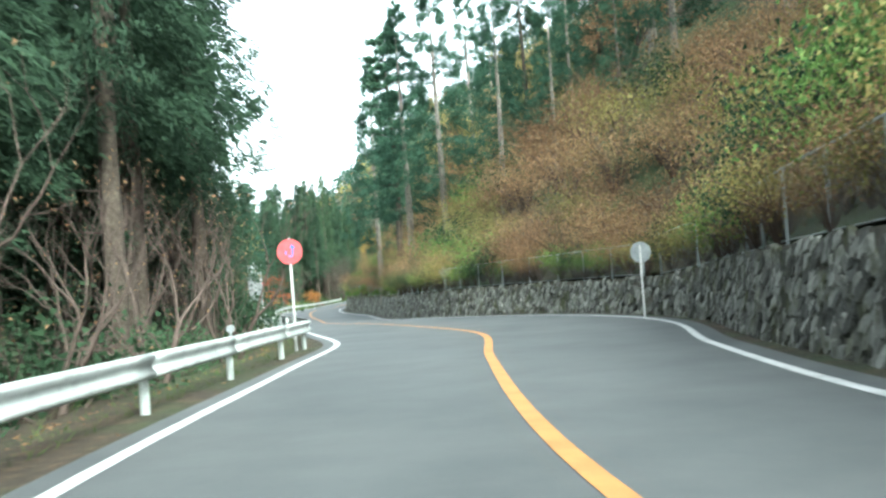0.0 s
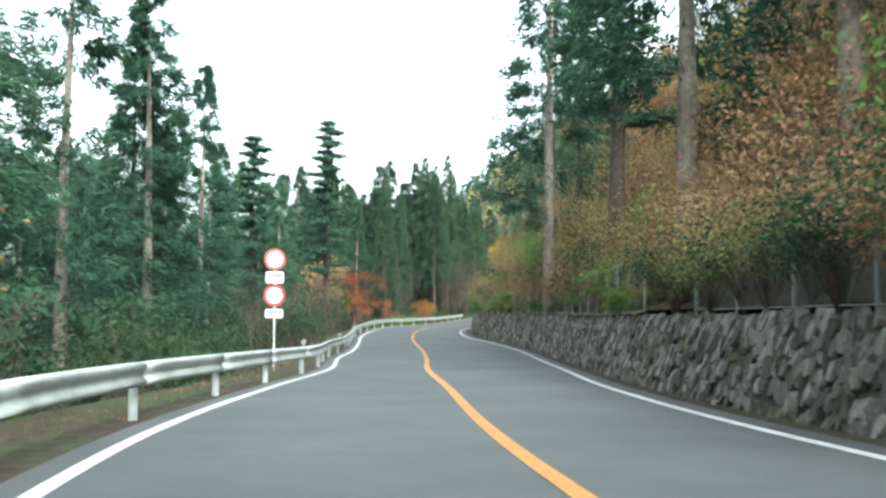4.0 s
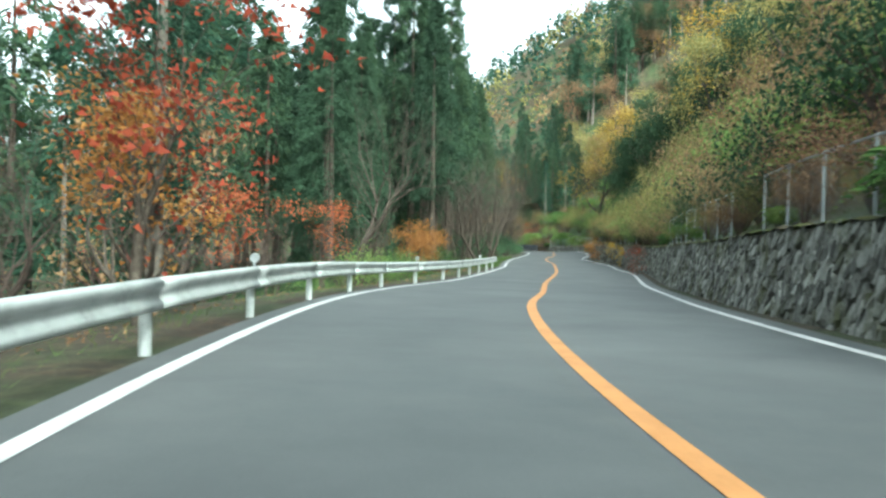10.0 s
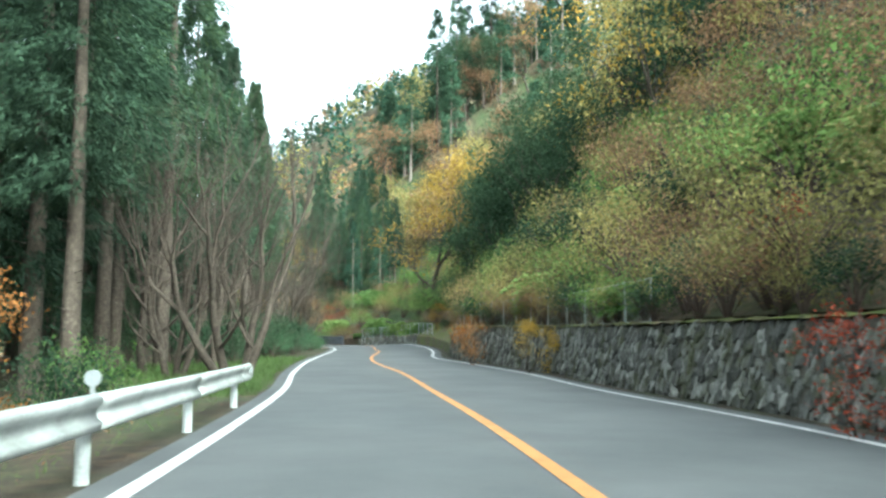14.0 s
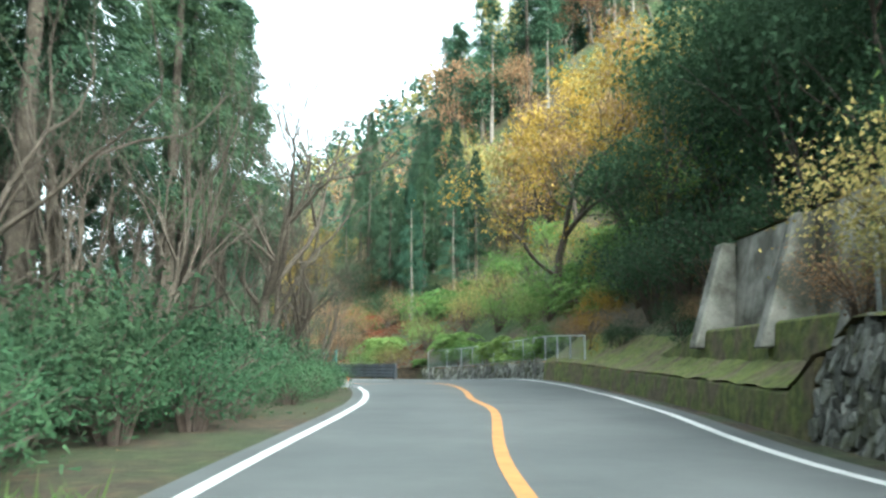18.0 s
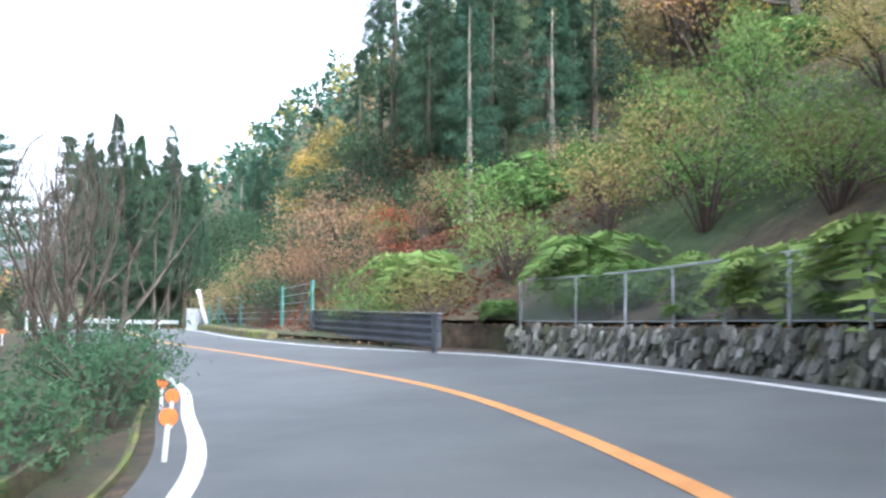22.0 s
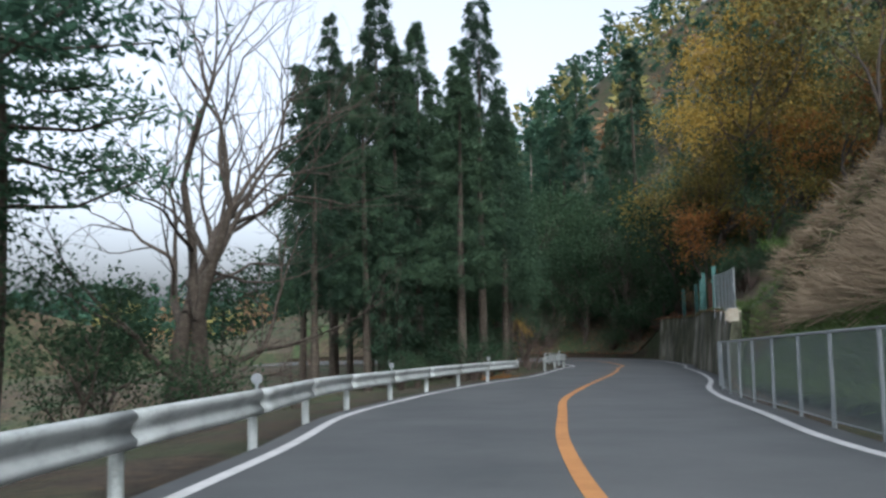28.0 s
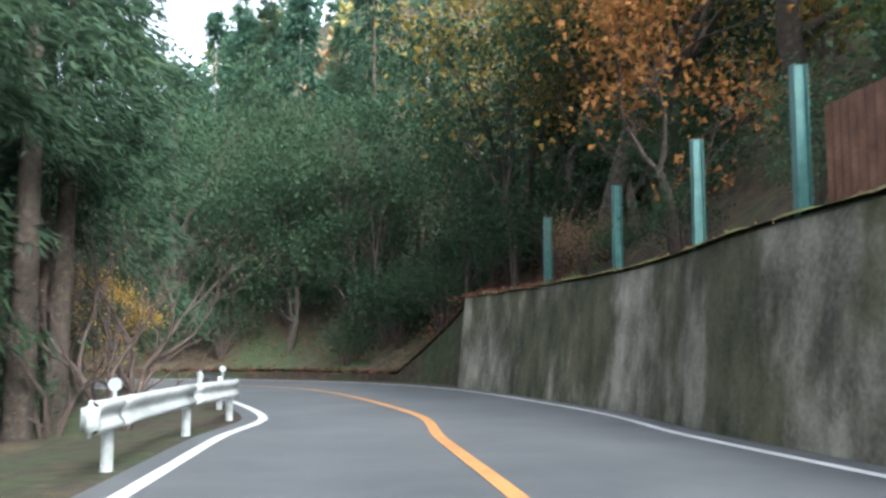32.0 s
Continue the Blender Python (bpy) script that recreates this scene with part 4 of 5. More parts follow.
def chain_fence(s_from, s_to, d_of, z_of, height, label, spacing=2.0, name="chain_link_fence", drop_end=False, wire=None, lean=0.0):
    """Round posts, top and bottom rails and a wire net between them, along the road."""
    fence = empty(name, *road(s_from, float(d_of(s_from)), float(z_of(s_from))))
    inv = fence.matrix_basis.inverted()
    n = max(1, round((s_to - s_from) / spacing))
    cuts = np.linspace(s_from, s_to, n + 1)
    foot = [inv @ road(s, float(d_of(s)), float(z_of(s))) for s in cuts]
    head = [inv @ road(s, float(d_of(s)) + lean * height, float(z_of(s)) + height) for s in cuts]
    for i in range(n + 1):
        bm = bmesh.new()
        add_tube(bm, foot[i] + Vector((0, 0, -0.15)), head[i] + Vector((0, 0, 0.02)), 0.03, seg=8)
        part("post", bm, GALV, fence)
    for i in range(n):
        for nm, a, b, r in (("top_rail", head[i], head[i + 1], 0.02), ("bottom_rail", foot[i] + Vector((0, 0, 0.06)), foot[i + 1] + Vector((0, 0, 0.06)), 0.012)):
            bm = bmesh.new()
            add_tube(bm, a, b, r, seg=6)
            part(nm, bm, GALV, fence)
        a, b, c, d = foot[i] + Vector((0, 0, 0.06)), foot[i + 1] + Vector((0, 0, 0.06)), head[i + 1], head[i]
        o = mesh_object("wire_net", [a, b, c, d], [(0, 1, 2, 3)], wire or WIRE, fence)
        lay = o.data.uv_layers.new(name="UVMap")
        w = (b - a).length
        for li, uv in enumerate(((0, 0), (w, 0), (w, height), (0, height))):
            lay.data[li].uv = uv
    return tagged(fence, label, "fence", "chain-link fences")


END_WALL = s_at(-14.19, 212.37)
stone_wall(-10, 24, "rough grey split-stone retaining wall with dark joints")
stone_wall(24, 50, "overgrown split-stone retaining wall of grey stones")
stone_wall(50, 80, "rough split-stone retaining wall, mossy along its top")
stone_wall(80, 110, "rough split-stone retaining wall, mossy along its top")
stone_wall(110, 143, "rough split-stone retaining wall of grey stones")
stone_wall(143, 177, "grey split-stone retaining wall with moss streaks")
stone_wall(198, END_WALL, "low split-stone wall below a fence", 0.2, 105)
guard_rail(-9, s_at(-18.0, 144.6), lambda s: float(np.interp(s, [0, 35, 60], [0.72, 0.66, 0.36])), 0.66, "white corrugated steel guard rail on posts, weathered", 3.87, 4, (False, True), 1, s_at(-18.4, 92.7))
guard_rail(s_at(-25.2, 216.9), s_at(-36.3, 264.4), lambda s: 0.28, 0.66, "white corrugated steel guard rail on posts", 3.3, 3, (True, True), 1, s_at(-36.4, 257.6))
guard_rail(s_at(-36.4, 272.6), s_at(-36.3, 286.5), lambda s: 0.45, 0.66, "white corrugated steel guard rail with rounded end", 3.3, 3, (True, True), 0, s_at(-36.4, 273.4))


def wall_top_d(s):
    return wall_d(s) + 0.16 * wall_h(s) + 0.3


chain_fence(-9, 24, wall_top_d, wall_h, 1.2, "weathered chain-link fence half hidden in bushes")
chain_fence(25, 53, wall_top_d, wall_h, 1.0, "overgrown chain-link fence posts among bushes")
chain_fence(57, 87, wall_top_d, wall_h, 1.3, "galvanised chain-link fence on the stone wall")
chain_fence(89, 113, wall_top_d, wall_h, 1.15, "galvanised chain-link fence on the stone wall")
chain_fence(117, 134, wall_top_d, wall_h, 1.15, "galvanised chain-link fence on the stone wall")
chain_fence(150, 176, wall_top_d, wall_h, 1.05, "galvanised chain-link fence on the stone wall")
chain_fence(s_at(-9.92, 192.9), END_WALL - 0.1, wall_top_d, wall_h, 0.95, "galvanised chain-link fence on the low stone wall", 1.42)

# ---- planting ----
CORNER_S = s_at(-29.36, 261.4)
# right slope: a dense mass of bushes, trees above
belt([("brown", 6), ("olive", 3), ("greenbush", 1), ("darkbush", 1)], -8, 60, 4.4, 15, 2.2)
belt([("olive", 2), ("brown", 3), ("greenbush", 2), ("fern", 2), ("darkbush", 1)], 60, 114, 4.6, 14, 2.2)
belt([("brown", 4), ("olive", 3), ("greenbush", 3), ("fern", 1), ("darkbush", 2)], 114, 178, 4.8, 15, 2.3)
belt([("greenbush", 1), ("darkbush", 6)], 178, 200, 7.2, 16, 2.3, (0.9, 1.4))
belt([("greenbush", 6), ("fern", 5), ("olive", 2)], 199, 218, 4.6, 20, 2.3)
belt([("brown", 2), ("darkbush", 1)], 217.5, 226, 7.5, 14, 2.6, (0.4, 0.8), skip=0.45)
belt([("darkbush", 6), ("brown", 2), ("greenbush", 1)], 226, 242, 4.2, 15, 2.4)
belt([("cypress", 3), ("cedar_full", 1), ("browntree", 2)], 5, 64, 15.5, 27, 4.6)
belt([("cypress_far", 3), ("browntree", 1)], 5, 110, 30, 42, 5.5)
belt([("browntree", 3), ("cypress", 1), ("olivetree", 2)], 64, 112, 14, 28, 5.0)
belt([("browntree", 5), ("olivetree", 5), ("orange", 1)], 112, 180, 14.5, 36, 5.0)
belt([("evergreen", 1)], 176, 200, 9.5, 30, 4.0)
belt([("olivetree", 2), ("greenbush", 3), ("browntree", 1)], 200, 222, 20, 30, 4.4, (1.0, 1.5))
belt([("cedar", 2), ("cypress", 1)], 220, 242, 13, 19, 3.6, (0.5, 0.7))
belt([("cypress_far", 1), ("browntree", 3), ("olivetree", 3)], 203, 245, 23, 44, 4.6, (0.9, 1.4))
belt([("evergreen", 2), ("orange", 3), ("olivetree", 2)], 272, 296, 9.5, 24, 4.4)
belt([("cypress_far", 4), ("cedar_far", 3), ("evergreen", 1)], 242, 318, 24, 50, 5.2)
belt([("evergreen", 3), ("darkbush", 3)], 294, 318, 4.9, 24, 2.8, (0.8, 1.2))
belt([("darkbush", 2), ("brown", 1), ("greenbush", 1)], CORNER_S + 10, 296, 5.4, 9.5, 2.2, (0.5, 0.9))
belt([("evergreen", 1)], 183, 206, 9, 14, 3.0, (0.8, 1.1))
belt([("darkbush", 3), ("evergreen", 1)], 292, 318, 5.0, 13, 2.1, (0.9, 1.4))
for s_a, s_b, gap, size, keys in ((-6, 14, 1.9, 0.42, ("brown", "olive")), (14, 54, 1.05, 0.55, ("brown", "olive", "darkbush", "greenbush")), (56, 140, 2.2, 0.36, ("olive", "fern", "brown", "greenbush")),
                                  (140, 177, 1.5, 0.5, ("darkbush", "olive", "greenbush", "brown")), (199, 215, 1.8, 0.36, ("greenbush", "fern"))):
    for s in np.arange(s_a, s_b, gap):                     # small growth hanging over the wall's top
        s = float(s) + gap * 0.6 * rng.random()
        p = road(s, float(wall_d(s)) + 0.5 + 0.25 * rng.random())
        plant(keys[int(rng.integers(0, len(keys)))], p.x, p.y, size * rng.uniform(0.7, 1.3))
belt([("brown", 2), ("darkbush", 1), ("olive", 1)], 187, 200, 5.4, 7.5, 1.9, (0.35, 0.6))
# left: forest in the valley
belt([("evergreen", 3), ("darkbush", 1)], 238, 256, -11, -17, 3.2, (0.5, 0.7))
belt([("darkbush", 3), ("lowbush", 1)], 166, 186, -5.6, -8, 1.6, (0.5, 0.85))
belt([("evergreen", 1)], 160, 208, -13, -17, 3.6, (0.4, 0.55))
belt([("cedar", 1)], -6, 34, -8, -11.5, 3.5, (0.9, 1.15))
belt([("cedar_far", 1)], -6, 36, -15, -26, 3.6, (0.95, 1.2))
belt([("cypress", 3), ("cedar_full", 1)], 38, 96, -11.5, -15.5, 4.8, (0.65, 0.95), skip=0.25)
belt([("cypress_far", 3), ("cedar_far", 1), ("thin", 1)], 38, 112, -18, -34, 5.0, (0.8, 1.2))
belt([("bare_shrub", 3), ("darkbush", 3)], 8, 106, -6.6, -9.6, 2.6, skip=0.3)
belt([("bare", 1), ("bare_shrub", 3), ("darkbush", 3)], 106, 140, -8, -15, 3.4, (0.7, 1.0))
belt([("cedar_far", 2), ("cypress_far", 1)], 108, 150, -18, -34, 4.8, (0.8, 1.1))
belt([("cedar_full", 1), ("cedar", 1)], 134, 156, -11.5, -15.5, 4.2, (0.85, 1.1))
belt([("darkbush", 3), ("greenbush", 1), ("bare_shrub", 1)], 112, 150, -6.8, -9.5, 2.6, (0.5, 0.8), skip=0.3)
belt([("bare", 2), ("bare_multi", 1)], 158, 206, -7.0, -7.2, 5.0, (0.75, 1.1))
belt([("darkbush", 2), ("bare_shrub", 1)], 160, 206, -7.2, -12, 2.8, (0.5, 0.9), skip=0.3)
belt([("lowbush", 1)], 178, 204, -5.4, -7.2, 1.6, (1.0, 1.7))
belt([("evergreen", 1)], 158, 210, -17, -23, 5.0, (0.8, 1.1))
belt([("cedar", 1)], 150, 206, -9.2, -12.6, 3.4, (0.95, 1.15))
belt([("darkbush", 2), ("lowbush", 2)], 172, 190, -4.8, -7, 1.7, (0.5, 0.9))
belt([("cedar_far", 1)], 150, 208, -16, -32, 4.2, (0.95, 1.2))
belt([("darkbush", 2), ("bare_shrub", 1), ("evergreen", 2)], 214, 266, -9.0, -24, 3.6, (0.55, 0.8), skip=0.15)
belt([("cedar", 1)], 272, 300, -6.2, -15, 3.4, (0.8, 0.97))
belt([("darkbush", 1)], 268, 296, -5.2, -8, 2.2, (0.5, 0.8), skip=0.3)
belt([("cedar_far", 1)], 290, 312, -18, -22, 4.4, (0.85, 1.05))
for s in np.arange(184.5, 203, 0.8):                       # low green along the edge of the wood
    p = road(float(s), -left_w(float(s)) - 1.05 - 0.5 * rng.random())
    plant("lowbush", p.x, p.y, rng.uniform(0.6, 1.0))
for s, d in ((172.5, -4.6), (174.0, -5.0), (176.2, -4.7), (178.0, -4.4), (180.1, -4.5), (206.0, -4.1), (211.4, -4.2), (213.0, -4.6), (207.5, -4.4)):
    p = road(s, d)
    plant("lowbush", p.x, p.y, 1.2)

belt([("cedar_full", 2), ("cedar", 1)], 30, 46, -9.0, -13, 3.6, (0.85, 1.05))
belt([("cedar", 1)], -4, 30, -9.5, -16, 3.0, (0.95, 1.1))
belt([("lowbush", 2), ("bare_shrub", 1)], 2, 40, -7.2, -13, 2.8, (1.3, 2.0), skip=0.2)
# single trees and bushes that stand out
marked_trees = [("yellow_tall", -7.6, 206.5, 0.95), ("cedar_full", -41.6, 268.0, 0.9), ("red", -10.8, 138.6, 0.5), ("yellow", -10.6, 157.0, 0.3), ("orange", -11.2, 163.2, 0.36), ("thin", -21.9, 97.6, 1.2), ("red", -21.1, 103.4, 1.1), ("red", -22.0, 106.0, 0.9), ("red", -22.4, 117.9, 0.6), ("orange", -21.6, 141.5, 0.4),
                ("yellow", -8.9, 194.0, 0.3), ("cedar_full", -44.1, 277.0, 1.08), ("cedar_full", -41.1, 278.0, 0.98), ("cedar_full", -41.2, 288.8, 1.05),
                ("red", -16.6, 221.0, 0.55), ("bare_shrub", -38.4, 283.0, 0.9), ("yellow", -40.4, 286.0, 0.42), ("bare_shrub", -38.5, 279.0, 0.8),
                ("yellow_tall", -25.5, 289.0, 0.85), ("orange_tall", -26.5, 283.5, 0.8), ("yellow_tall", -23.0, 281.0, 0.8), ("orange_tall", -25.6, 276.5, 0.7)]
start_trees = [("cypress", -1.9, 58.0, 1.36), ("cypress", -5.6, 76.8, 1.47), ("cypress", 0.5, 54.0, 1.28), ("cypress", 3.9, 47.8, 0.99), ("cypress", 6.6, 45.5, 0.74),
              ("cypress", 9.4, 42.0, 0.57), ("thin", -3.5, 65.9, 1.51), ("bare_shrub", -6.2, 14.8, 0.79), ("sapling", -8.8, 37.0, 1.42), ("bare_shrub", -9.7, 34.4, 0.98),
              ("cypress", -16.8, 49.9, 1.03), ("cypress", -17.5, 54.2, 1.11), ("cypress", -17.8, 58.6, 1.18), ("cypress", -18.7, 64.8, 1.13), ("cypress", -19.6, 71.0, 0.98)]
valley_trees = [("bare_multi", -15.4, 66.8, 0.56), ("cypress", -22.7, 78.8, 0.92), ("thin", -23.2, 86.4, 1.07), ("cypress", -23.9, 92.7, 0.86), ("cypress", -22.0, 105.9, 0.69),
              ("orange", -21.4, 104.0, 0.45), ("cedar", -4.2, 88.3, 0.92), ("cypress", -5.8, 99.5, 1.26), ("browntree", -27.2, 120.5, 1.15), ("red", -23.4, 114.6, 0.75)]
middle_trees = [("yellow_tall", 5.0, 219.2, 0.55), ("yellow_tall", -2.2, 175.3, 1.15), ("orange", -22.3, 134.6, 0.46), ("orange", -22.4, 140.7, 0.44), ("bare_multi", -19.5, 153.1, 1.30),
              ("bare", -22.6, 124.1, 0.80), ("olivetree", 0.8, 171.2, 0.45), ("red", -9.3, 143.1, 0.46), ("bare", -22.3, 156.1, 0.90)]
wood_trees = [("bare", -19.1, 189.9, 0.73), ("bare_multi", -18.6, 192.1, 0.72), ("bare_multi", -18.6, 193.7, 0.76), ("bare_multi", -21.7, 190.9, 1.09), ("bare", -23.6, 188.9, 1.23),
              ("yellow", -6.4, 203.9, 0.30), ("yellow", -2.4, 223.6, 1.44), ("olive", -8.2, 209.7, 0.63), ("bare", -20.5, 201.8, 1.32)]
bend_trees = [("cedar", -14.9, 231.0, 0.53), ("cedar", -16.2, 234.0, 0.49), ("cedar", -14.2, 233.0, 0.51), ("cypress", -19.5, 241.8, 0.50), ("cedar", -13.5, 227.9, 0.48),
              ("bare_multi", -20.9, 207.4, 0.76), ("lowbush", -19.8, 205.8, 0.87), ("lowbush", -19.5, 206.0, 0.54), ("bare_multi", -24.4, 214.0, 0.81), ("pine", -39.5, 240.1, 1.05),
              ("pine", -38.4, 233.6, 0.83), ("orange", -17.5, 228.7, 0.32), ("olive", -16.7, 221.7, 0.30)]
fork_trees = [("bare_wide", -42.4, 251.7, 1.54), ("pine", -42.7, 245.3, 1.06), ("orange_tall", -25.2, 280.6, 1.29), ("yellow_tall", -27.8, 285.9, 1.0), ("orange_tall", -28.9, 291.2, 1.11),
              ("orange", -27.8, 280.8, 0.88), ("orange_tall", -28.0, 288.7, 0.79), ("evergreen", -25.4, 275.9, 0.78), ("orange_tall", -27.2, 285.1, 0.63)]
end_trees = [("evergreen", -37.2, 310.1, 0.79), ("evergreen", -39.5, 307.9, 0.76), ("evergreen", -34.9, 314.2, 0.69), ("evergreen", -32.4, 310.2, 0.46), ("evergreen", -35.8, 306.2, 0.61),
              ("cedar", -40.5, 323.9, 0.91), ("cedar", -35.9, 328.2, 0.65), ("bare_shrub", -38.7, 283.7, 1.29), ("bare_shrub", -37.5, 279.3, 1.04), ("evergreen", -27.6, 281.8, 0.42),
              ("bare_multi", -33.0, 299.5, 1.27), ("darkbush", -37.4, 263.9, 0.77), ("darkbush", -37.9, 270.1, 0.70)]
for rows in (marked_trees, start_trees, valley_trees, middle_trees, wood_trees, bend_trees, fork_trees, end_trees):
    for key, x, y, size in rows:
        plant(key, x, y, size)

# ---- far woods on the hills, joined ----
def far_wood(name, x0, x1, y0, y1, gap, mat, label, r, keep, height=8.0):
    xs, ys = np.meshgrid(np.arange(x0, x1, gap), np.arange(y0, y1, gap))
    x = xs.ravel() + r.uniform(-0.45, 0.45, xs.size) * gap
    y = ys.ravel() + r.uniform(-0.45, 0.45, xs.size) * gap
    s, d, _ = nearest(x, y)
    ok = (r.random(len(x)) < keep) & ((d > wall_d(s) + 44) | (d < -44) | ((s > S1 - 30) & (np.abs(d) > 48)) | (s < S0 + 1))
    x, y = x[ok], y[ok]
    z = ground(x, y)
    h = height * r.uniform(0.7, 1.25, len(x))
    k = 64
    u = np.repeat(r.random((len(x), 1)), 1, 1)
    u = r.random((len(x), k)) ** 0.8
    a = r.random((len(x), k)) * 2 * np.pi
    rad = (0.35 + 0.65 * (1 - u)) * gap * 0.5 * np.sqrt(r.uniform(0.3, 1, u.shape))
    at = np.stack([x[:, None] + np.cos(a) * rad, y[:, None] + np.sin(a) * rad, z[:, None] + h[:, None] * (0.1 + 0.85 * u)], -1).reshape(-1, 3)
    ln = np.repeat(h * 0.17, k) * r.uniform(0.6, 1.2, len(at))
    al = np.stack([np.cos(a), np.sin(a), np.full(a.shape, 0.15)], -1).reshape(-1, 3) + r.normal(size=(len(at), 3)) * 0.6
    ob = quads_object(name, blades(at, al, ln, ln * 0.62, r), mat, None, "stuff", label)
    return tagged(ob, category="wood")


fr = np.random.default_rng(77)
far_wood("far_conifer_wood", -160, 170, -10, 480, 6.5, CYPRESS, "blue-green conifer wood covering the far hills", fr, 0.75, 9.0)
far_wood("far_autumn_wood", -110, 150, 120, 440, 8.5, OLIVE, "olive and brown autumn trees among the far wood", fr, 0.35, 8.0)
far_wood("far_brown_wood", -110, 150, 60, 440, 9.5, BROWN, "brown withered trees among the far wood", fr, 0.3, 7.5)


# ---- leaf litter and grass ----
def scatter(name, mat, n, s_from, s_to, d_of, label, size, upright, r, category="ground cover"):
    """Loose blades or fallen leaves on a strip along the road, joined."""
    s = r.uniform(s_from, s_to, n)
    d = np.array([d_of(q, k) for q, k in zip(s, r.random(n))])
    p = np.array([road(a, b) for a, b in zip(s, d)])
    z = rest_heights(p[:, 0], p[:, 1])
    at = np.stack([p[:, 0], p[:, 1], z + 0.02], 1)
    al = r.normal(size=(n, 3)) * np.array([1, 1, 0.25]) + np.array([0, 0, upright])
    ln = size * r.uniform(0.5, 1.4, n)
    return tagged(quads_object(name, blades(at, al, ln, ln * (0.07 if upright > 0.2 else 0.55), r), mat, None, "stuff", label), category=category)


lr = np.random.default_rng(5)
scatter("fallen_leaves", BROWN, 9000, -6, 230, lambda s, u: -left_w(s) - 0.35 - 1.6 * u, "fallen brown leaves on the road verge", 0.08, 0.05, lr)
scatter("fallen_orange_leaves", ORANGE, 2500, -6, 60, lambda s, u: -left_w(s) - 0.3 - 0.45 * u, "orange fallen leaves along the kerb", 0.07, 0.05, lr)
scatter("verge_grass", GRASS, 7000, -6, 152, lambda s, u: -left_w(s) - 0.9 - 1.5 * u * u, "short green grass under the guard rail", 0.16, 1.2, lr)
scatter("meadow_grass", GRASS, 16000, 148, 172, lambda s, u: -left_w(s) - 0.45 - 5.5 * u, "fresh green grass beside the road", 0.3, 1.2, lr)
scatter("right_litter", BROWN, 6000, 60, 296, lambda s, u: right_w(s) + 0.3 + 0.45 * u, "dead leaves at the foot of the wall", 0.08, 0.05, lr)
scatter("wall_moss_tufts", GRASS, 5000, 56, 180, lambda s, u: float(wall_d(s)) + 0.5 + 0.6 * u, "moss and grass tufts on the wall top", 0.12, 0.6, lr)
def hanging(name, mat, n, s_from, s_to, d_of, label, size, r, upright=0.25, thin=0.05):
    """Long blades that arch out of a steep slope and hang down it towards the road, joined."""
    s = r.uniform(s_from, s_to, n)
    d = np.array([d_of(q, k) for q, k in zip(s, r.random(n))])
    p = np.array([road(a, b) for a, b in zip(s, d)])
    at = np.stack([p[:, 0], p[:, 1], rest_heights(p[:, 0], p[:, 1]) + 0.03], 1)
    side = np.array([road(a, b - 1.0) for a, b in zip(s, d)]) - p
    side[:, 2] = 0
    al = unit(side) * r.uniform(0.4, 1.1, n)[:, None] + np.array([0, 0, upright]) + r.normal(size=(n, 3)) * np.array([0.35, 0.35, 0.45]) - np.array([0, 0, 0.35])
    ln = size * r.uniform(0.5, 1.5, n)
    return tagged(quads_object(name, blades(at, al, ln, ln * thin + 0.006, r), mat, None, "stuff", label), category="ground cover")


scatter("slope_grass", GRASS, 26000, 238, 268, lambda s, u: float(wall_d(s)) + 0.5 + 6.0 * u, "green grass on the cut slope", 0.3, 0.9, lr)
hanging("dry_pampas_grass", STRAW, 60000, 236, CORNER_S + 4, lambda s, u: float(wall_d(s)) + 2.2 + 9.0 * u, "dry straw-coloured grass hanging on the slope", 0.75, lr, 0.3, 0.055)
hanging("green_slope_grass", GRASS, 30000, 236, CORNER_S + 1, lambda s, u: float(wall_d(s)) + 0.5 + 8.5 * u * u, "green grass and moss on the cut slope", 0.3, lr, 0.5, 0.09)
scatter("wood_floor_leaves", BROWN, 12000, 178, 236, lambda s, u: -left_w(s) - 0.7 - 4.8 * u, "brown leaf litter under the trees", 0.1, 0.05, lr)
scatter("earth_slope_leaves", RUSTY, 9000, 214, 228, lambda s, u: float(wall_d(s)) + 0.8 + 8.0 * u, "rust-brown dead leaves and twigs on the bare slope", 0.16, 0.15, lr)
scatter("end_bank_leaves", RUSTY, 9000, 290, 312, lambda s, u: right_w(s) + 0.5 + 5.5 * u, "rust-brown fallen leaves on the bank", 0.12, 0.05, lr)


# ---- mossy tiers and the tall concrete wall ----
def strip_wall(name, s_from, s_to, face, foot, top, thick, mat, label, step=1.0):
    ss = np.arange(s_from, s_to + 0.01, step)
    vs, fs = [], []
    for s in ss:
        d, a, b = float(face(s)), float(foot(s)), float(top(s))
        for dd, z in ((0, a), (0.10 * (b - a), b - 0.05), (0.10 * (b - a) + 0.05, b), (thick, b), (thick, a)):
            vs.append(road(s, d + dd, z))
    for i in range(len(ss) - 1):
        for k in range(4):
            fs.append((i * 5 + k, i * 5 + k + 1, i * 5 + k + 6, i * 5 + k + 5))
    n = len(vs)
    fs += [(4, 3, 2, 1, 0), (n - 5, n - 4, n - 3, n - 2, n - 1)]
    return tagged(mesh_object(name, vs, fs, mat, None, False, label, "structure"), category="retaining wall")


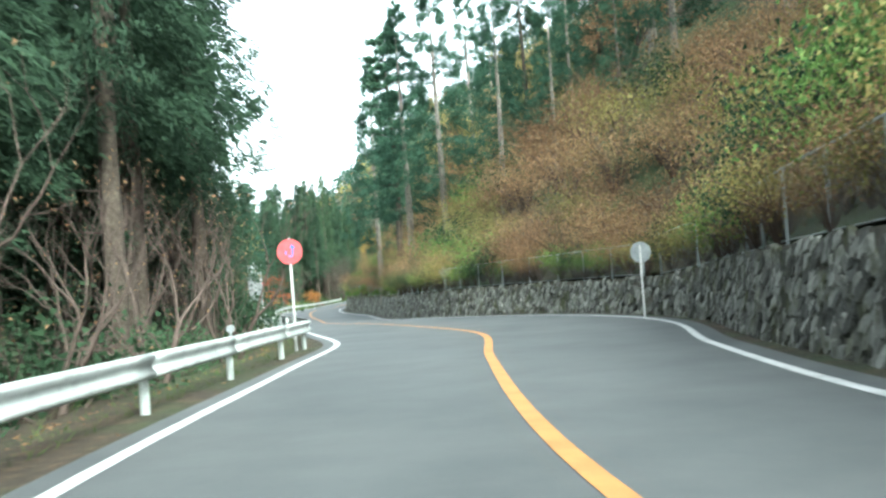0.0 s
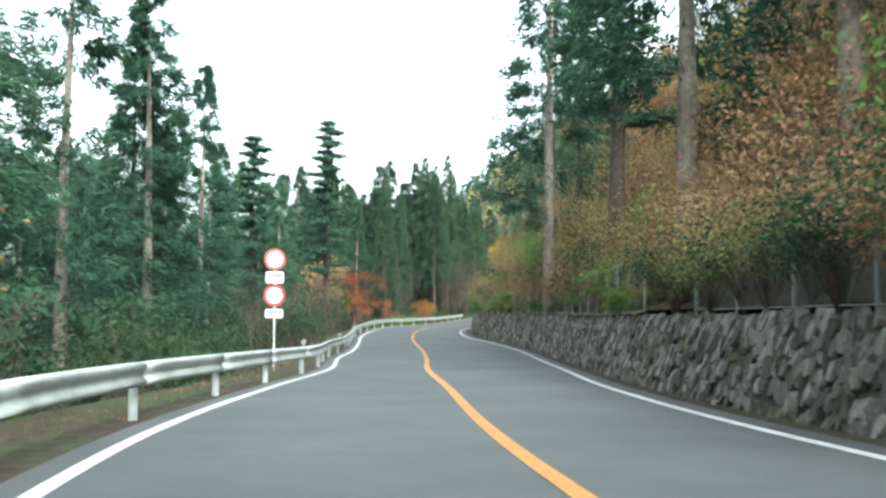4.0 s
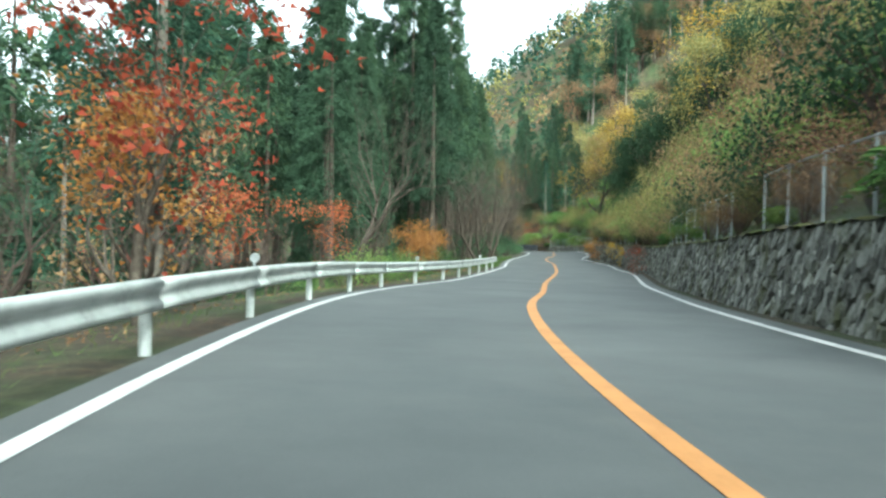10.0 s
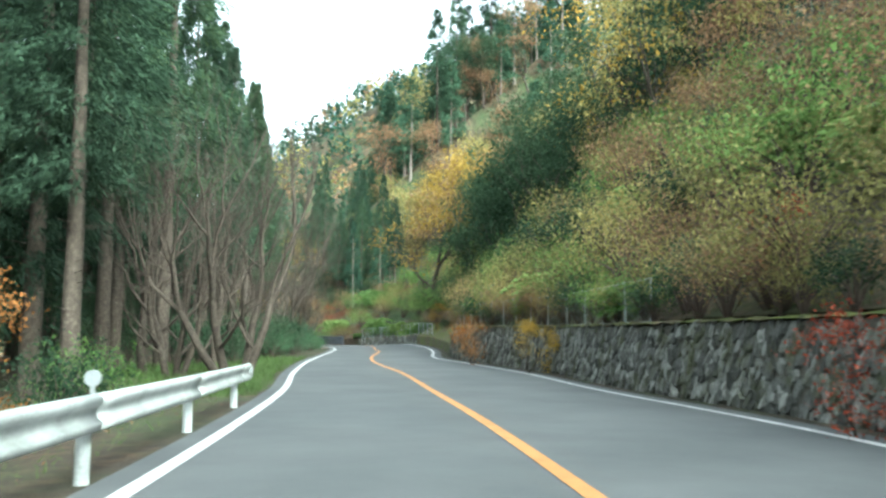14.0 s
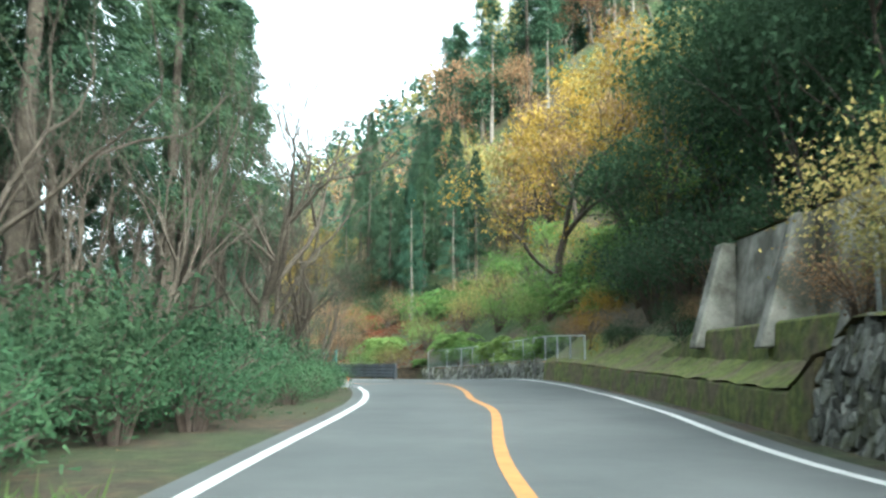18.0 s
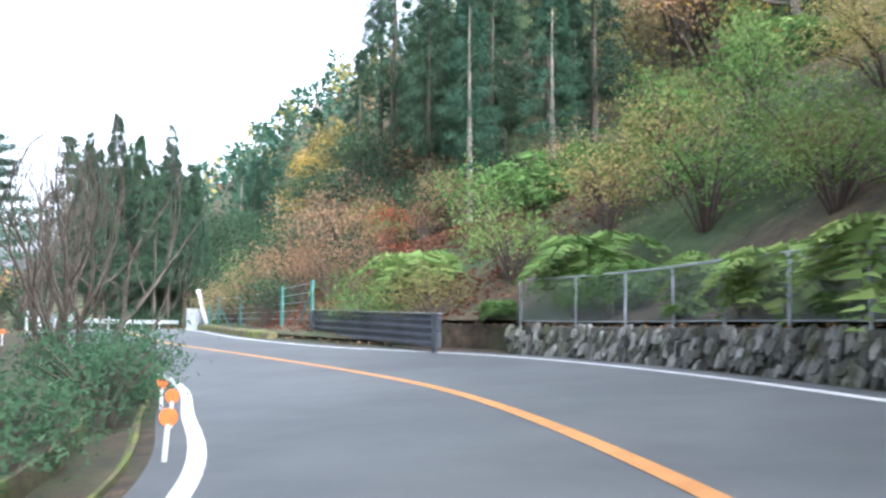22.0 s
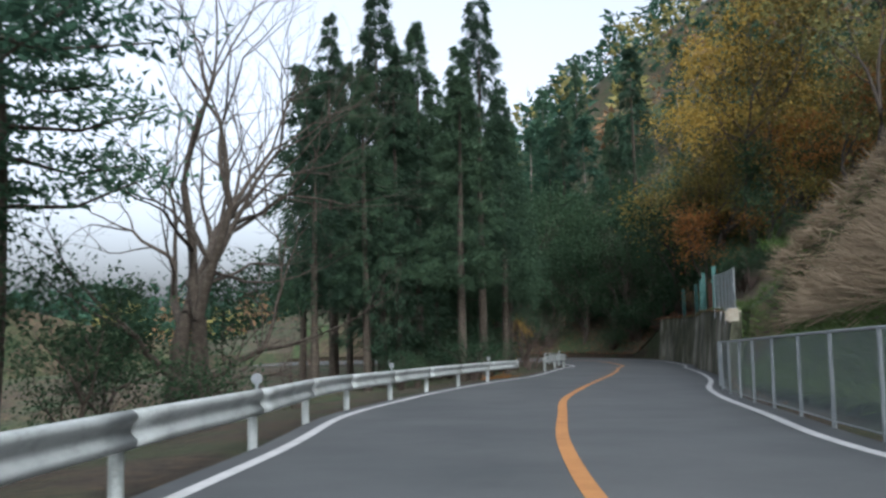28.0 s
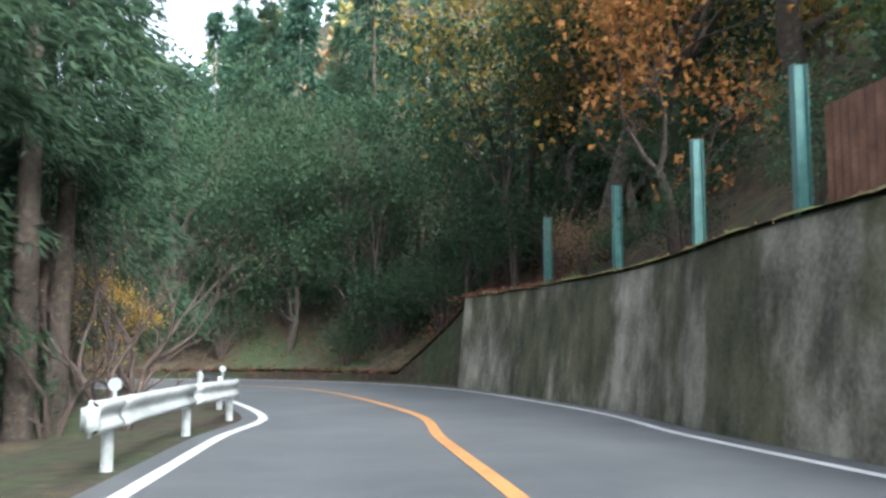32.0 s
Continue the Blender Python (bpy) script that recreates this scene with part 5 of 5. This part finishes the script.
strip_wall("wall_tier_low", 177, 198, wall_d, lambda s: -0.2, wall_h, 0.7, MOSS, "low mossy green stone retaining wall")
strip_wall("wall_tier_high", 175, 189.5, lambda s: wall_d(s) + 0.75, lambda s: 0.3, lambda s: np.interp(s, [175, 186, 189.5], [1.75, 1.6, 1.0]), 0.9, MOSS, "upper mossy stone retaining wall")
PANEL_END = s_at(-9.2, 183.3)
tagged(ribbon("moss_shelf", 177, 198, 0.5, lambda s: float(wall_d(s)) + 0.09, lambda s: float(wall_d(s)) + 1.6,
              lambda s, u: float(wall_h(s)) + 0.02 + 0.95 * u ** 1.3 + 0.03 * math.sin(s * 4.1), MOSS, 5), "mossy earth shelf above the low wall", "slope")
panel = strip_wall("wall_concrete_panel", 172.5, PANEL_END, lambda s: wall_d(s) + 1.5, lambda s: 1.2, lambda s: 3.7, 0.4, CONCRETE, "stained concrete panel wall with moss along its top")
for s in (174, 177.5, 181, PANEL_END - 0.3):                    # buttresses lean on the panel
    bm = bmesh.new()
    vs = [bm.verts.new(v) for v in ((-0.85, -0.2, 1.2), (-0.85, 0.2, 1.2), (-0.12, 0.2, 3.58), (-0.12, -0.2, 3.58), (0.2, -0.2, 1.2), (0.2, 0.2, 1.2), (0.2, 0.2, 3.58), (0.2, -0.2, 3.58))]
    for f in ((0, 3, 2, 1), (4, 5, 6, 7), (0, 4, 7, 3), (1, 2, 6, 5), (3, 7, 6, 2), (0, 1, 5, 4)):
        bm.faces.new([vs[i] for i in f])
    bmesh.ops.bevel(bm, geom=bm.edges[:], offset=0.03, segments=1, affect="EDGES")
    o = part("buttress", bm, CONCRETE, panel, "sloping concrete buttress")
    o.matrix_basis = Matrix.Translation(road(s, float(wall_d(s)) + 1.45)) @ pose(0, 0, 0, 0, 0, heading(s))
tagged(ribbon("moss_cap", 172.5, PANEL_END, 0.5, lambda s: float(wall_d(s)) + 1.72, lambda s: float(wall_d(s)) + 2.2, lambda s, u: 3.72 + 0.05 * math.sin(u * 3.1), MOSS, 3), "yellow-green moss on the wall top", "moss")
tagged(ribbon("moss_band", 56, 176.5, 0.5, lambda s: float(wall_d(s)) + 0.16 * float(wall_h(s)) - 0.02, lambda s: float(wall_d(s)) + 0.16 * float(wall_h(s)) + 0.5,
              lambda s, u: float(wall_h(s)) + 0.0 + 0.06 * math.sin(u * 3.1) + 0.02 * math.sin(s * 5.3), MOSS, 4), "yellow-green moss along the wall top", "moss")

CORNER = s_at(-29.36, 261.4)
tall = strip_wall("wall_tall_concrete", CORNER, CORNER + 28, lambda s: wall_d(s) - 0.1, lambda s: -0.3, lambda s: np.interp(s, [CORNER, CORNER + 10, CORNER + 28], [2.2, 2.65, 2.65]), 0.55, STAINED, "tall water-stained concrete retaining wall")
bm = bmesh.new()
add_box(bm, (0.25, 0.30, 2.07), (0.5, 0.6, 0.5))
bmesh.ops.bevel(bm, geom=bm.edges[:], offset=0.08, segments=2, affect="EDGES")
PALE = mottled("pale_mortar", [(0.3, (0.26, 0.23, 0.17)), (0.7, (0.44, 0.40, 0.32))], 0.3, 0.03, 0.9, bump=0.5, depth=0.03)
o = part("corner_block", bm, PALE, tall, "pale broken mortar at the wall corner")
o.matrix_basis = Matrix.Translation(road(CORNER, float(wall_d(CORNER)) - 0.05)) @ pose(0, 0, 0, 0, 0, heading(CORNER))
tagged(ribbon("moss_on_tall_wall", CORNER + 6, CORNER + 28, 0.5, lambda s: float(wall_d(s)) + 0.14, lambda s: float(wall_d(s)) + 0.5,
              lambda s, u: float(np.interp(s, [CORNER, CORNER + 10, CORNER + 28], [2.2, 2.65, 2.65])) + 0.02 + 0.06 * math.sin(u * 3.1) * (1 + math.sin(s * 3.7) * 0.6), MOSS, 4), "green moss on the concrete wall top", "moss")
CHALK = mottled("white_mortar", [(0.3, (0.52, 0.54, 0.56)), (0.7, (0.68, 0.70, 0.72))], 0.2, 0.02, 0.9, bump=0.2, depth=0.01)
for k, ds in enumerate((2.6, 5.2, 7.8)):                                # white mortar run down the face below the posts
    s = CORNER + ds
    bm = bmesh.new()
    w, h = 0.16, 0.42 - 0.05 * k
    top = 2.18 + 0.045 * ds
    vs = [bm.verts.new((0.1 * (top + z), y, top + z)) for y, z in ((-w, 0.02), (w, 0.02), (w * 0.9, -h * 0.5), (w * 0.3, -h), (-w * 0.25, -h * 0.85), (-w * 0.8, -h * 0.4))]
    f = bm.faces.new(vs)
    r = bmesh.ops.extrude_face_region(bm, geom=[f])
    bmesh.ops.translate(bm, vec=(-0.03, 0, 0), verts=[g for g in r["geom"] if isinstance(g, bmesh.types.BMVert)])
    o = part("mortar_run", bm, CHALK, tall, "white mortar run on the concrete")
    o.matrix_basis = Matrix.Translation(road(s, float(wall_d(s)) - 0.1)) @ pose(0, 0, 0, 0, 0, heading(s))
DENSE = wire_material("dense_wire", (0.24, 0.28, 0.28), 0.06, 0.3)
chain_fence(s_at(-27.9, 238.0), CORNER - 0.2, lambda s: wall_d(s) - 0.3, lambda s: 0.02, 1.2, "galvanised mesh fence at the foot of the grassy slope", 2.0, wire=DENSE)
chain_fence(CORNER + 0.7, CORNER + 9.2, lambda s: wall_d(s) + 0.3, lambda s: 2.2 + 0.045 * (s - CORNER), 1.45, "light steel mesh fence on the concrete wall", 1.45, wire=DENSE)

GREEN_PAINT = mottled("green_painted_steel", [(0.3, (0.03, 0.09, 0.08)), (0.7, (0.07, 0.16, 0.14))], 0.3, 0.03, 0.5, bump=0.1, depth=0.005)
for s, h in ((CORNER + 9.5, 1.9), (CORNER + 13.2, 1.9), (CORNER + 16.7, 1.8), (CORNER + 19.8, 1.8), (CORNER + 23.3, 1.7)):
    po = empty("steel_post", *road(s, float(wall_d(s)) + 0.33, 2.6), heading(s))
    bm = bmesh.new()
    add_box(bm, (0, 0, h / 2), (0.16, 0.012, h))
    add_box(bm, (-0.08, 0, h / 2), (0.012, 0.14, h))
    add_box(bm, (0.08, 0, h / 2), (0.012, 0.14, h))
    part("beam", bm, GREEN_PAINT, po)
    bm = bmesh.new()
    add_box(bm, (0, 0, 0.02), (0.24, 0.24, 0.03))
    part("base_plate", bm, GREEN_PAINT, po)
    tagged(po, "green painted steel beam standing on the wall", "post", "steel posts on the wall")
RUST = mottled("rusty_steel", [(0.25, (0.06, 0.03, 0.02)), (0.6, (0.16, 0.08, 0.05)), (0.85, (0.24, 0.14, 0.10))], 0.3, 0.03, 0.85, bump=0.3, depth=0.01)
rs = CORNER + 11.35
sheet = empty("rusty_sheet", *road(rs, float(wall_d(rs)) + 0.42, 2.55), heading(rs))
vs, fs = [], []
for k in range(41):
    y = -1.6 + k * 0.08
    vs += [(0.025 * (k % 2), y, 0.0), (0.025 * (k % 2), y, 1.35)]
for k in range(40):
    fs.append((2 * k, 2 * k + 2, 2 * k + 3, 2 * k + 1))
o = mesh_object("sheet", vs, fs, RUST, sheet)
o.modifiers.new("thickness", "SOLIDIFY").thickness = 0.004
for z in (0.25, 1.1):
    bm = bmesh.new()
    add_box(bm, (0.06, 0, z), (0.05, 3.3, 0.05))
    part("rail", bm, RUST, sheet)
tagged(sheet, "rusty brown corrugated sheet between green posts", "panel")

# ---- the bend: stacked steel barrier, green fence, kerb, panel ----
DARK_STEEL = mottled("dark_steel", [(0.3, (0.045, 0.05, 0.06)), (0.7, (0.11, 0.12, 0.135))], 0.6, 0.03, 0.4, 0.6, bump=0.1, depth=0.005)
ja, jb = Vector((-18.95, 219.5, 0)), Vector((-15.25, 213.0, 0))
jz = float(nearest([-17], [216.3])[2][0])
length = (jb - ja).length
turn = math.degrees(math.atan2(jb.y - ja.y, jb.x - ja.x))
barrier = empty("steel_barrier", ja.x, ja.y, jz, turn)
for k in range(4):                                                    # pressed steel sheets, one over another
    vs, fs = [], []
    prof = [(0.0, 0.0), (-0.05, 0.035), (-0.05, 0.08), (0.0, 0.115), (0.0, 0.18)]
    for x in np.linspace(0, length, 7):
        for py, pz in prof:
            vs.append((x, py, 0.10 + k * 0.185 + pz))
    for i in range(6):
        for q in range(4):
            fs.append((i * 5 + q, (i + 1) * 5 + q, (i + 1) * 5 + q + 1, i * 5 + q + 1))
    o = mesh_object("steel_sheet", vs, fs, DARK_STEEL, barrier)
    o.modifiers.new("thickness", "SOLIDIFY").thickness = 0.006
for x in (0.12, length - 0.12):
    for k in range(2):
        bm = bmesh.new()
        add_box(bm, (x, -0.04, 0.27 + 0.37 * k), (0.26, 0.14, 0.34))
        bmesh.ops.bevel(bm, geom=bm.edges[:], offset=0.02, segments=2, affect="EDGES")
        part("end_box", bm, DARK_STEEL, barrier)
for x in np.linspace(0.4, length - 0.4, 4):
    bm = bmesh.new()
    add_box(bm, (x, 0.09, 0.3), (0.1, 0.1, 1.1))
    part("post", bm, DARK_STEEL, barrier)
bm = bmesh.new()
add_box(bm, (length / 2, -0.01, 0.855), (length, 0.14, 0.02))
part("top_strip", bm, GALV, barrier)
tagged(barrier, "dark stacked corrugated steel barrier beside the bend", "barrier")

strip_wall("kerb_mossy", s_at(-19.0, 220.0), s_at(-25.0, 228.5), lambda s: right_w(s) + 0.35, lambda s: -0.2, lambda s: 0.22, 0.35, MOSS, "low mossy concrete kerb under the green fence", 0.5)
gf = empty("green_fence", -18.9, 221.0, float(nearest([-18.9], [221.0])[2][0]) + 0.1)
ginv = gf.matrix_basis.inverted()
spots = [(-19.0, 219.75), (-20.15, 221.3), (-22.3, 225.2), (-23.5, 227.0), (-24.1, 228.0)]
feet = [ginv @ Vector((x, y, float(nearest([x], [y])[2][0]) + 0.12)) for x, y in spots]
heads = [p + Vector((0, 0, h)) for p, h in zip(feet, (1.55, 1.4, 1.15, 1.1, 1.0))]
for a, b in zip(feet, heads):
    bm = bmesh.new()
    m = Matrix.Translation(a) @ pose(0, 0, 0, 0, 0, 35)
    add_box(bm, (0, 0, (b - a).length / 2), (0.09, 0.09, (b - a).length + 0.1), m)
    part("post", bm, GREEN_PAINT, gf)
for i, j in ((0, 1), (3, 2)):
    bm = bmesh.new()
    add_tube(bm, heads[i] - Vector((0, 0, 0.3)), feet[i] * 0.45 + feet[j] * 0.55, 0.03, seg=6)
    part("brace", bm, GREEN_PAINT, gf)
for k in range(6):
    for i in range(4):
        bm = bmesh.new()
        u = 0.12 + k * 0.17
        add_tube(bm, feet[i].lerp(heads[i], u), feet[i + 1].lerp(heads[i + 1], u), 0.007, seg=4)
        part("wire", bm, GALV, gf)
tagged(gf, "green steel post fence with taut wires and braces", "fence")

pz = float(nearest([-24.9], [228.9])[2][0])
pan = empty("corrugated_panel", -24.9, 228.9, pz, 25)
vs, fs = [], []
for k in range(15):
    x = -0.35 + k * 0.05
    vs += [(x, 0.02 * (k % 2), 0.0), (x, 0.02 * (k % 2), 0.85)]
for k in range(14):
    fs.append((2 * k, 2 * k + 2, 2 * k + 3, 2 * k + 1))
o = mesh_object("sheet", vs, fs, GALV, pan)
o.modifiers.new("thickness", "SOLIDIFY").thickness = 0.004
for x in (-0.3, 0.3):
    bm = bmesh.new()
    add_tube(bm, (x, 0.05, -0.2), (x, 0.05, 0.9), 0.02, seg=8)
    part("stake", bm, GALV, pan)
tagged(pan, "grey corrugated metal panel at the kerb end", "panel")
bm = bmesh.new()
add_box(bm, (0, 0, 0.8), (0.16, 0.04, 1.75), pose(0, 0, 0, 0, -14, 0))
bmesh.ops.bevel(bm, geom=bm.edges[:], offset=0.008, segments=1, affect="EDGES")
pl = part("leaning_board", bm, WHITE_PAINT, None)
pl.matrix_basis = pose(-24.4, 228.9, pz - 0.02, 0, 0, 20)
tagged(pl, "white board leaning against the fence end", "board")

# gutter along the inner bend
strip_wall("gutter_kerb_outer", s_at(-16.6, 196.0), s_at(-27.5, 219.5), lambda s: -left_w(s) - 0.62, lambda s: -0.3, lambda s: 0.03, 0.12, MOSS, "mossy concrete gutter edge", 0.5)
strip_wall("gutter_kerb_inner", s_at(-16.6, 196.0), s_at(-27.5, 219.5), lambda s: -left_w(s) - 1.15, lambda s: -0.3, lambda s: 0.16, 0.14, MOSS, "mossy concrete gutter wall", 0.5)
bm = bmesh.new()
add_box(bm, (0, 0, 0.06), (0.5, 0.5, 0.3))
bmesh.ops.bevel(bm, geom=bm.edges[:], offset=0.02, segments=2, affect="EDGES")
dr = part("drain_box", bm, DARK_STEEL, None)
sd = s_at(-26.2, 218.5)
dr.matrix_basis = Matrix.Translation(road(sd, -left_w(sd) - 0.9)) @ pose(0, 0, 0, 0, 0, heading(sd))
tagged(dr, "dark metal drain box at the gutter end", "drain")

ORANGE_DISC = mottled("orange_reflector", [(0.3, (0.4, 0.08, 0.02)), (0.7, (0.55, 0.13, 0.03))], 0.1, 0.02, 0.35, bump=0.1, depth=0.003)
first = None
for x, y, lean in ((-17.5, 200.4, 4), (-18.1, 202.6, 2), (-18.8, 204.6, 0), (-25.0, 215.0, 2), (-26.8, 217.0, 0), (-29.9, 220.6, 0)):
    if first is None:
        first = empty("delineator_post")
        bm = bmesh.new()
        add_tube(bm, (0, 0, -0.15), (0, 0, 0.38), 0.022, seg=10)
        part("pole", bm, WHITE_PAINT, first)
        bm = bmesh.new()
        add_tube(bm, (0, -0.015, 0.43), (0, 0.015, 0.43), 0.07, seg=20)
        part("reflector", bm, ORANGE_DISC, first, "round orange reflector disc")
        tagged(first, "white delineator post with an orange reflector", "delineator", "delineators on the bend")
        o = first
        o.matrix_basis = pose(x, y, rest_z(x, y), 0, lean, 20)
    else:
        o = copy_thing(first, pose(x, y, rest_z(x, y), 0, lean, 20))

# ---- road signs ----
SIGN_RED = mottled("sign_red", [(0.3, (0.36, 0.04, 0.045)), (0.7, (0.46, 0.07, 0.07))], 0.2, 0.02, 0.5, bump=0)
SIGN_WHITE = mottled("sign_white", [(0.3, (0.42, 0.42, 0.42)), (0.7, (0.52, 0.52, 0.52))], 0.2, 0.02, 0.5, bump=0)
SIGN_BLUE = mottled("sign_blue", [(0.3, (0.05, 0.10, 0.28)), (0.7, (0.09, 0.16, 0.38))], 0.2, 0.02, 0.5, bump=0)
SIGN_FADED = mottled("faded_red", [(0.3, (0.36, 0.045, 0.05)), (0.7, (0.46, 0.08, 0.085))], 0.2, 0.02, 0.5, bump=0)
SIGN_DARK = mottled("sign_dark", [(0.3, (0.03, 0.035, 0.05)), (0.7, (0.06, 0.07, 0.09))], 0.2, 0.02, 0.5, bump=0)


def disc(root, name, z, r, y, mat, label="", seg=40):
    bm = bmesh.new()
    add_tube(bm, (0, y, z), (0, y - 0.006, z), r, seg=seg)
    return part(name, bm, mat, root, label)


def pole(root, top, r=0.03, mat=None):
    bm = bmesh.new()
    add_tube(bm, (0, 0, -0.4), (0, 0, top), r, seg=12)
    return part("pole", bm, mat or WHITE_PAINT, root)


def bars(root, name, boxes, y, mat, label=""):
    bm = bmesh.new()
    for x, z, w, h in boxes:
        add_box(bm, (x, y, z), (w, 0.004, h))
    return part(name, bm, mat, root, label)


def lettering(root, text, z, size, y, mat):
    cu = bpy.data.curves.new("figures", "FONT")
    cu.body, cu.size, cu.align_x, cu.align_y, cu.extrude = text, size, "CENTER", "CENTER", 0.002
    cu.materials.append(mat)
    o = new("figures", cu)
    o.parent = root
    o.matrix_basis = pose(0, y, z, 90, 0, 0)
    return o


def standing(name, x, y, face, lift=0.0):
    z = float(nearest([x], [y])[2][0]) + lift
    return empty(name, x, y, z - 0.1, face)


no_pass = standing("road_sign", -2.98, 20.88, 4)
pole(no_pass, 2.75)
disc(no_pass, "disc", 2.42, 0.30, -0.05, SIGN_FADED, "faded red round sign face")
bm = bmesh.new()
add_box(bm, (0.07, -0.060, 2.42), (0.045, 0.004, 0.16), pose(0, 0, 0))
v1 = [bm.verts.new(p) for p in ((0.0, -0.060, 2.50), (0.14, -0.060, 2.50), (0.06, -0.060, 2.60))]
bm.faces.new(v1)
add_box(bm, (0.02, -0.060, 2.31), (0.11, 0.004, 0.045))
add_box(bm, (-0.09, -0.060, 2.40), (0.045, 0.004, 0.09))
part("arrow", bm, SIGN_BLUE, no_pass, "blue arrow mark")
tagged(no_pass, "round red road sign with a blue arrow on a white pole", "road sign")

speed = standing("speed_sign", -13.0, 61.5, 9, 0.0)
pole(speed, 3.45)
for z, txt in ((3.22, "40"), (2.18, "25")):
    disc(speed, "disc", z, 0.31, -0.04, SIGN_RED, "red ringed speed limit disc")
    disc(speed, "white_face", z, 0.235, -0.047, SIGN_WHITE)
    lettering(speed, txt, z, 0.30, -0.056, SIGN_BLUE)
for z, h in ((2.70, 0.34), (1.66, 0.26)):
    bm = bmesh.new()
    add_box(bm, (0, -0.045, z), (0.52, 0.008, h))
    bmesh.ops.bevel(bm, geom=[e for e in bm.edges if abs(e.verts[0].co.y - e.verts[1].co.y) > 0.004], offset=0.03, segments=3, affect="EDGES")
    part("plate", bm, SIGN_WHITE, speed, "small white plate under the disc")
    bars(speed, "lettering_bar", [(-0.17 + 0.085 * k, z + 0.045, 0.06, 0.075) for k in range(5)], -0.052, SIGN_DARK)
    bars(speed, "red_bar", [(0, z - h * 0.32, 0.38, 0.03)], -0.052, SIGN_RED)
tagged(speed, "two speed limit discs with white plates on a pole", "road sign")

back = standing("sign_back", -7.45, 36.4, 0)
for k in range(5):
    bm = bmesh.new()
    add_box(bm, (0, 0.03, 1.42 + k * 0.345), (0.58, 0.006, 0.33))
    part("panel", bm, GALV, back, "grey back of a sign panel")
pole(back, 3.1, 0.03, GALV)
for k in range(3):
    bm = bmesh.new()
    add_box(bm, (0, 0.015, 1.6 + k * 0.6), (0.5, 0.02, 0.03))
    part("bracket", bm, GALV, back)
tagged(back, "grey back of a tall five-panel sign on a pole", "road sign")

dia = standing("warning_sign", 0.36, 41.4, -14)
pole(dia, 2.15)
bm = bmesh.new()
add_box(bm, (0, 0.03, 0), (0.42, 0.006, 0.42), Matrix.Translation((0, 0, 2.12)) @ pose(0, 0, 0, 0, 45, 0))
part("plate", bm, GALV, dia, "grey back of a diamond warning plate")
tagged(dia, "grey back of a diamond warning sign on a white pole", "road sign")
rnd = standing("round_sign", 5.83, 23.4, -30)
pole(rnd, 2.05)
disc(rnd, "disc", 1.86, 0.28, 0.05, GALV, "grey back of a round sign")
tagged(rnd, "grey back of a round sign on a white pole", "road sign")

# a heap of rust-red leaves at the wall foot, and broken orange branches by the rail
scatter("red_leaf_heap", RED, 700, s_at(-10.9, 131.8), s_at(-10.9, 133.0), lambda s, u: right_w(s) + 0.35 + 0.35 * u, "heap of red leaves at the wall foot", 0.12, 0.3, lr)
scatter("broken_branches", ORANGE, 300, s_at(-36.9, 264.6), s_at(-36.9, 267.2), lambda s, u: -left_w(s) - 0.8 - 1.0 * u, "broken rust-orange cedar twigs on the verge", 0.35, 0.3, lr)

for pats in KINDS.values():
    for pat in pats:
        for o in (*pat.children_recursive, pat):
            bpy.data.objects.remove(o)
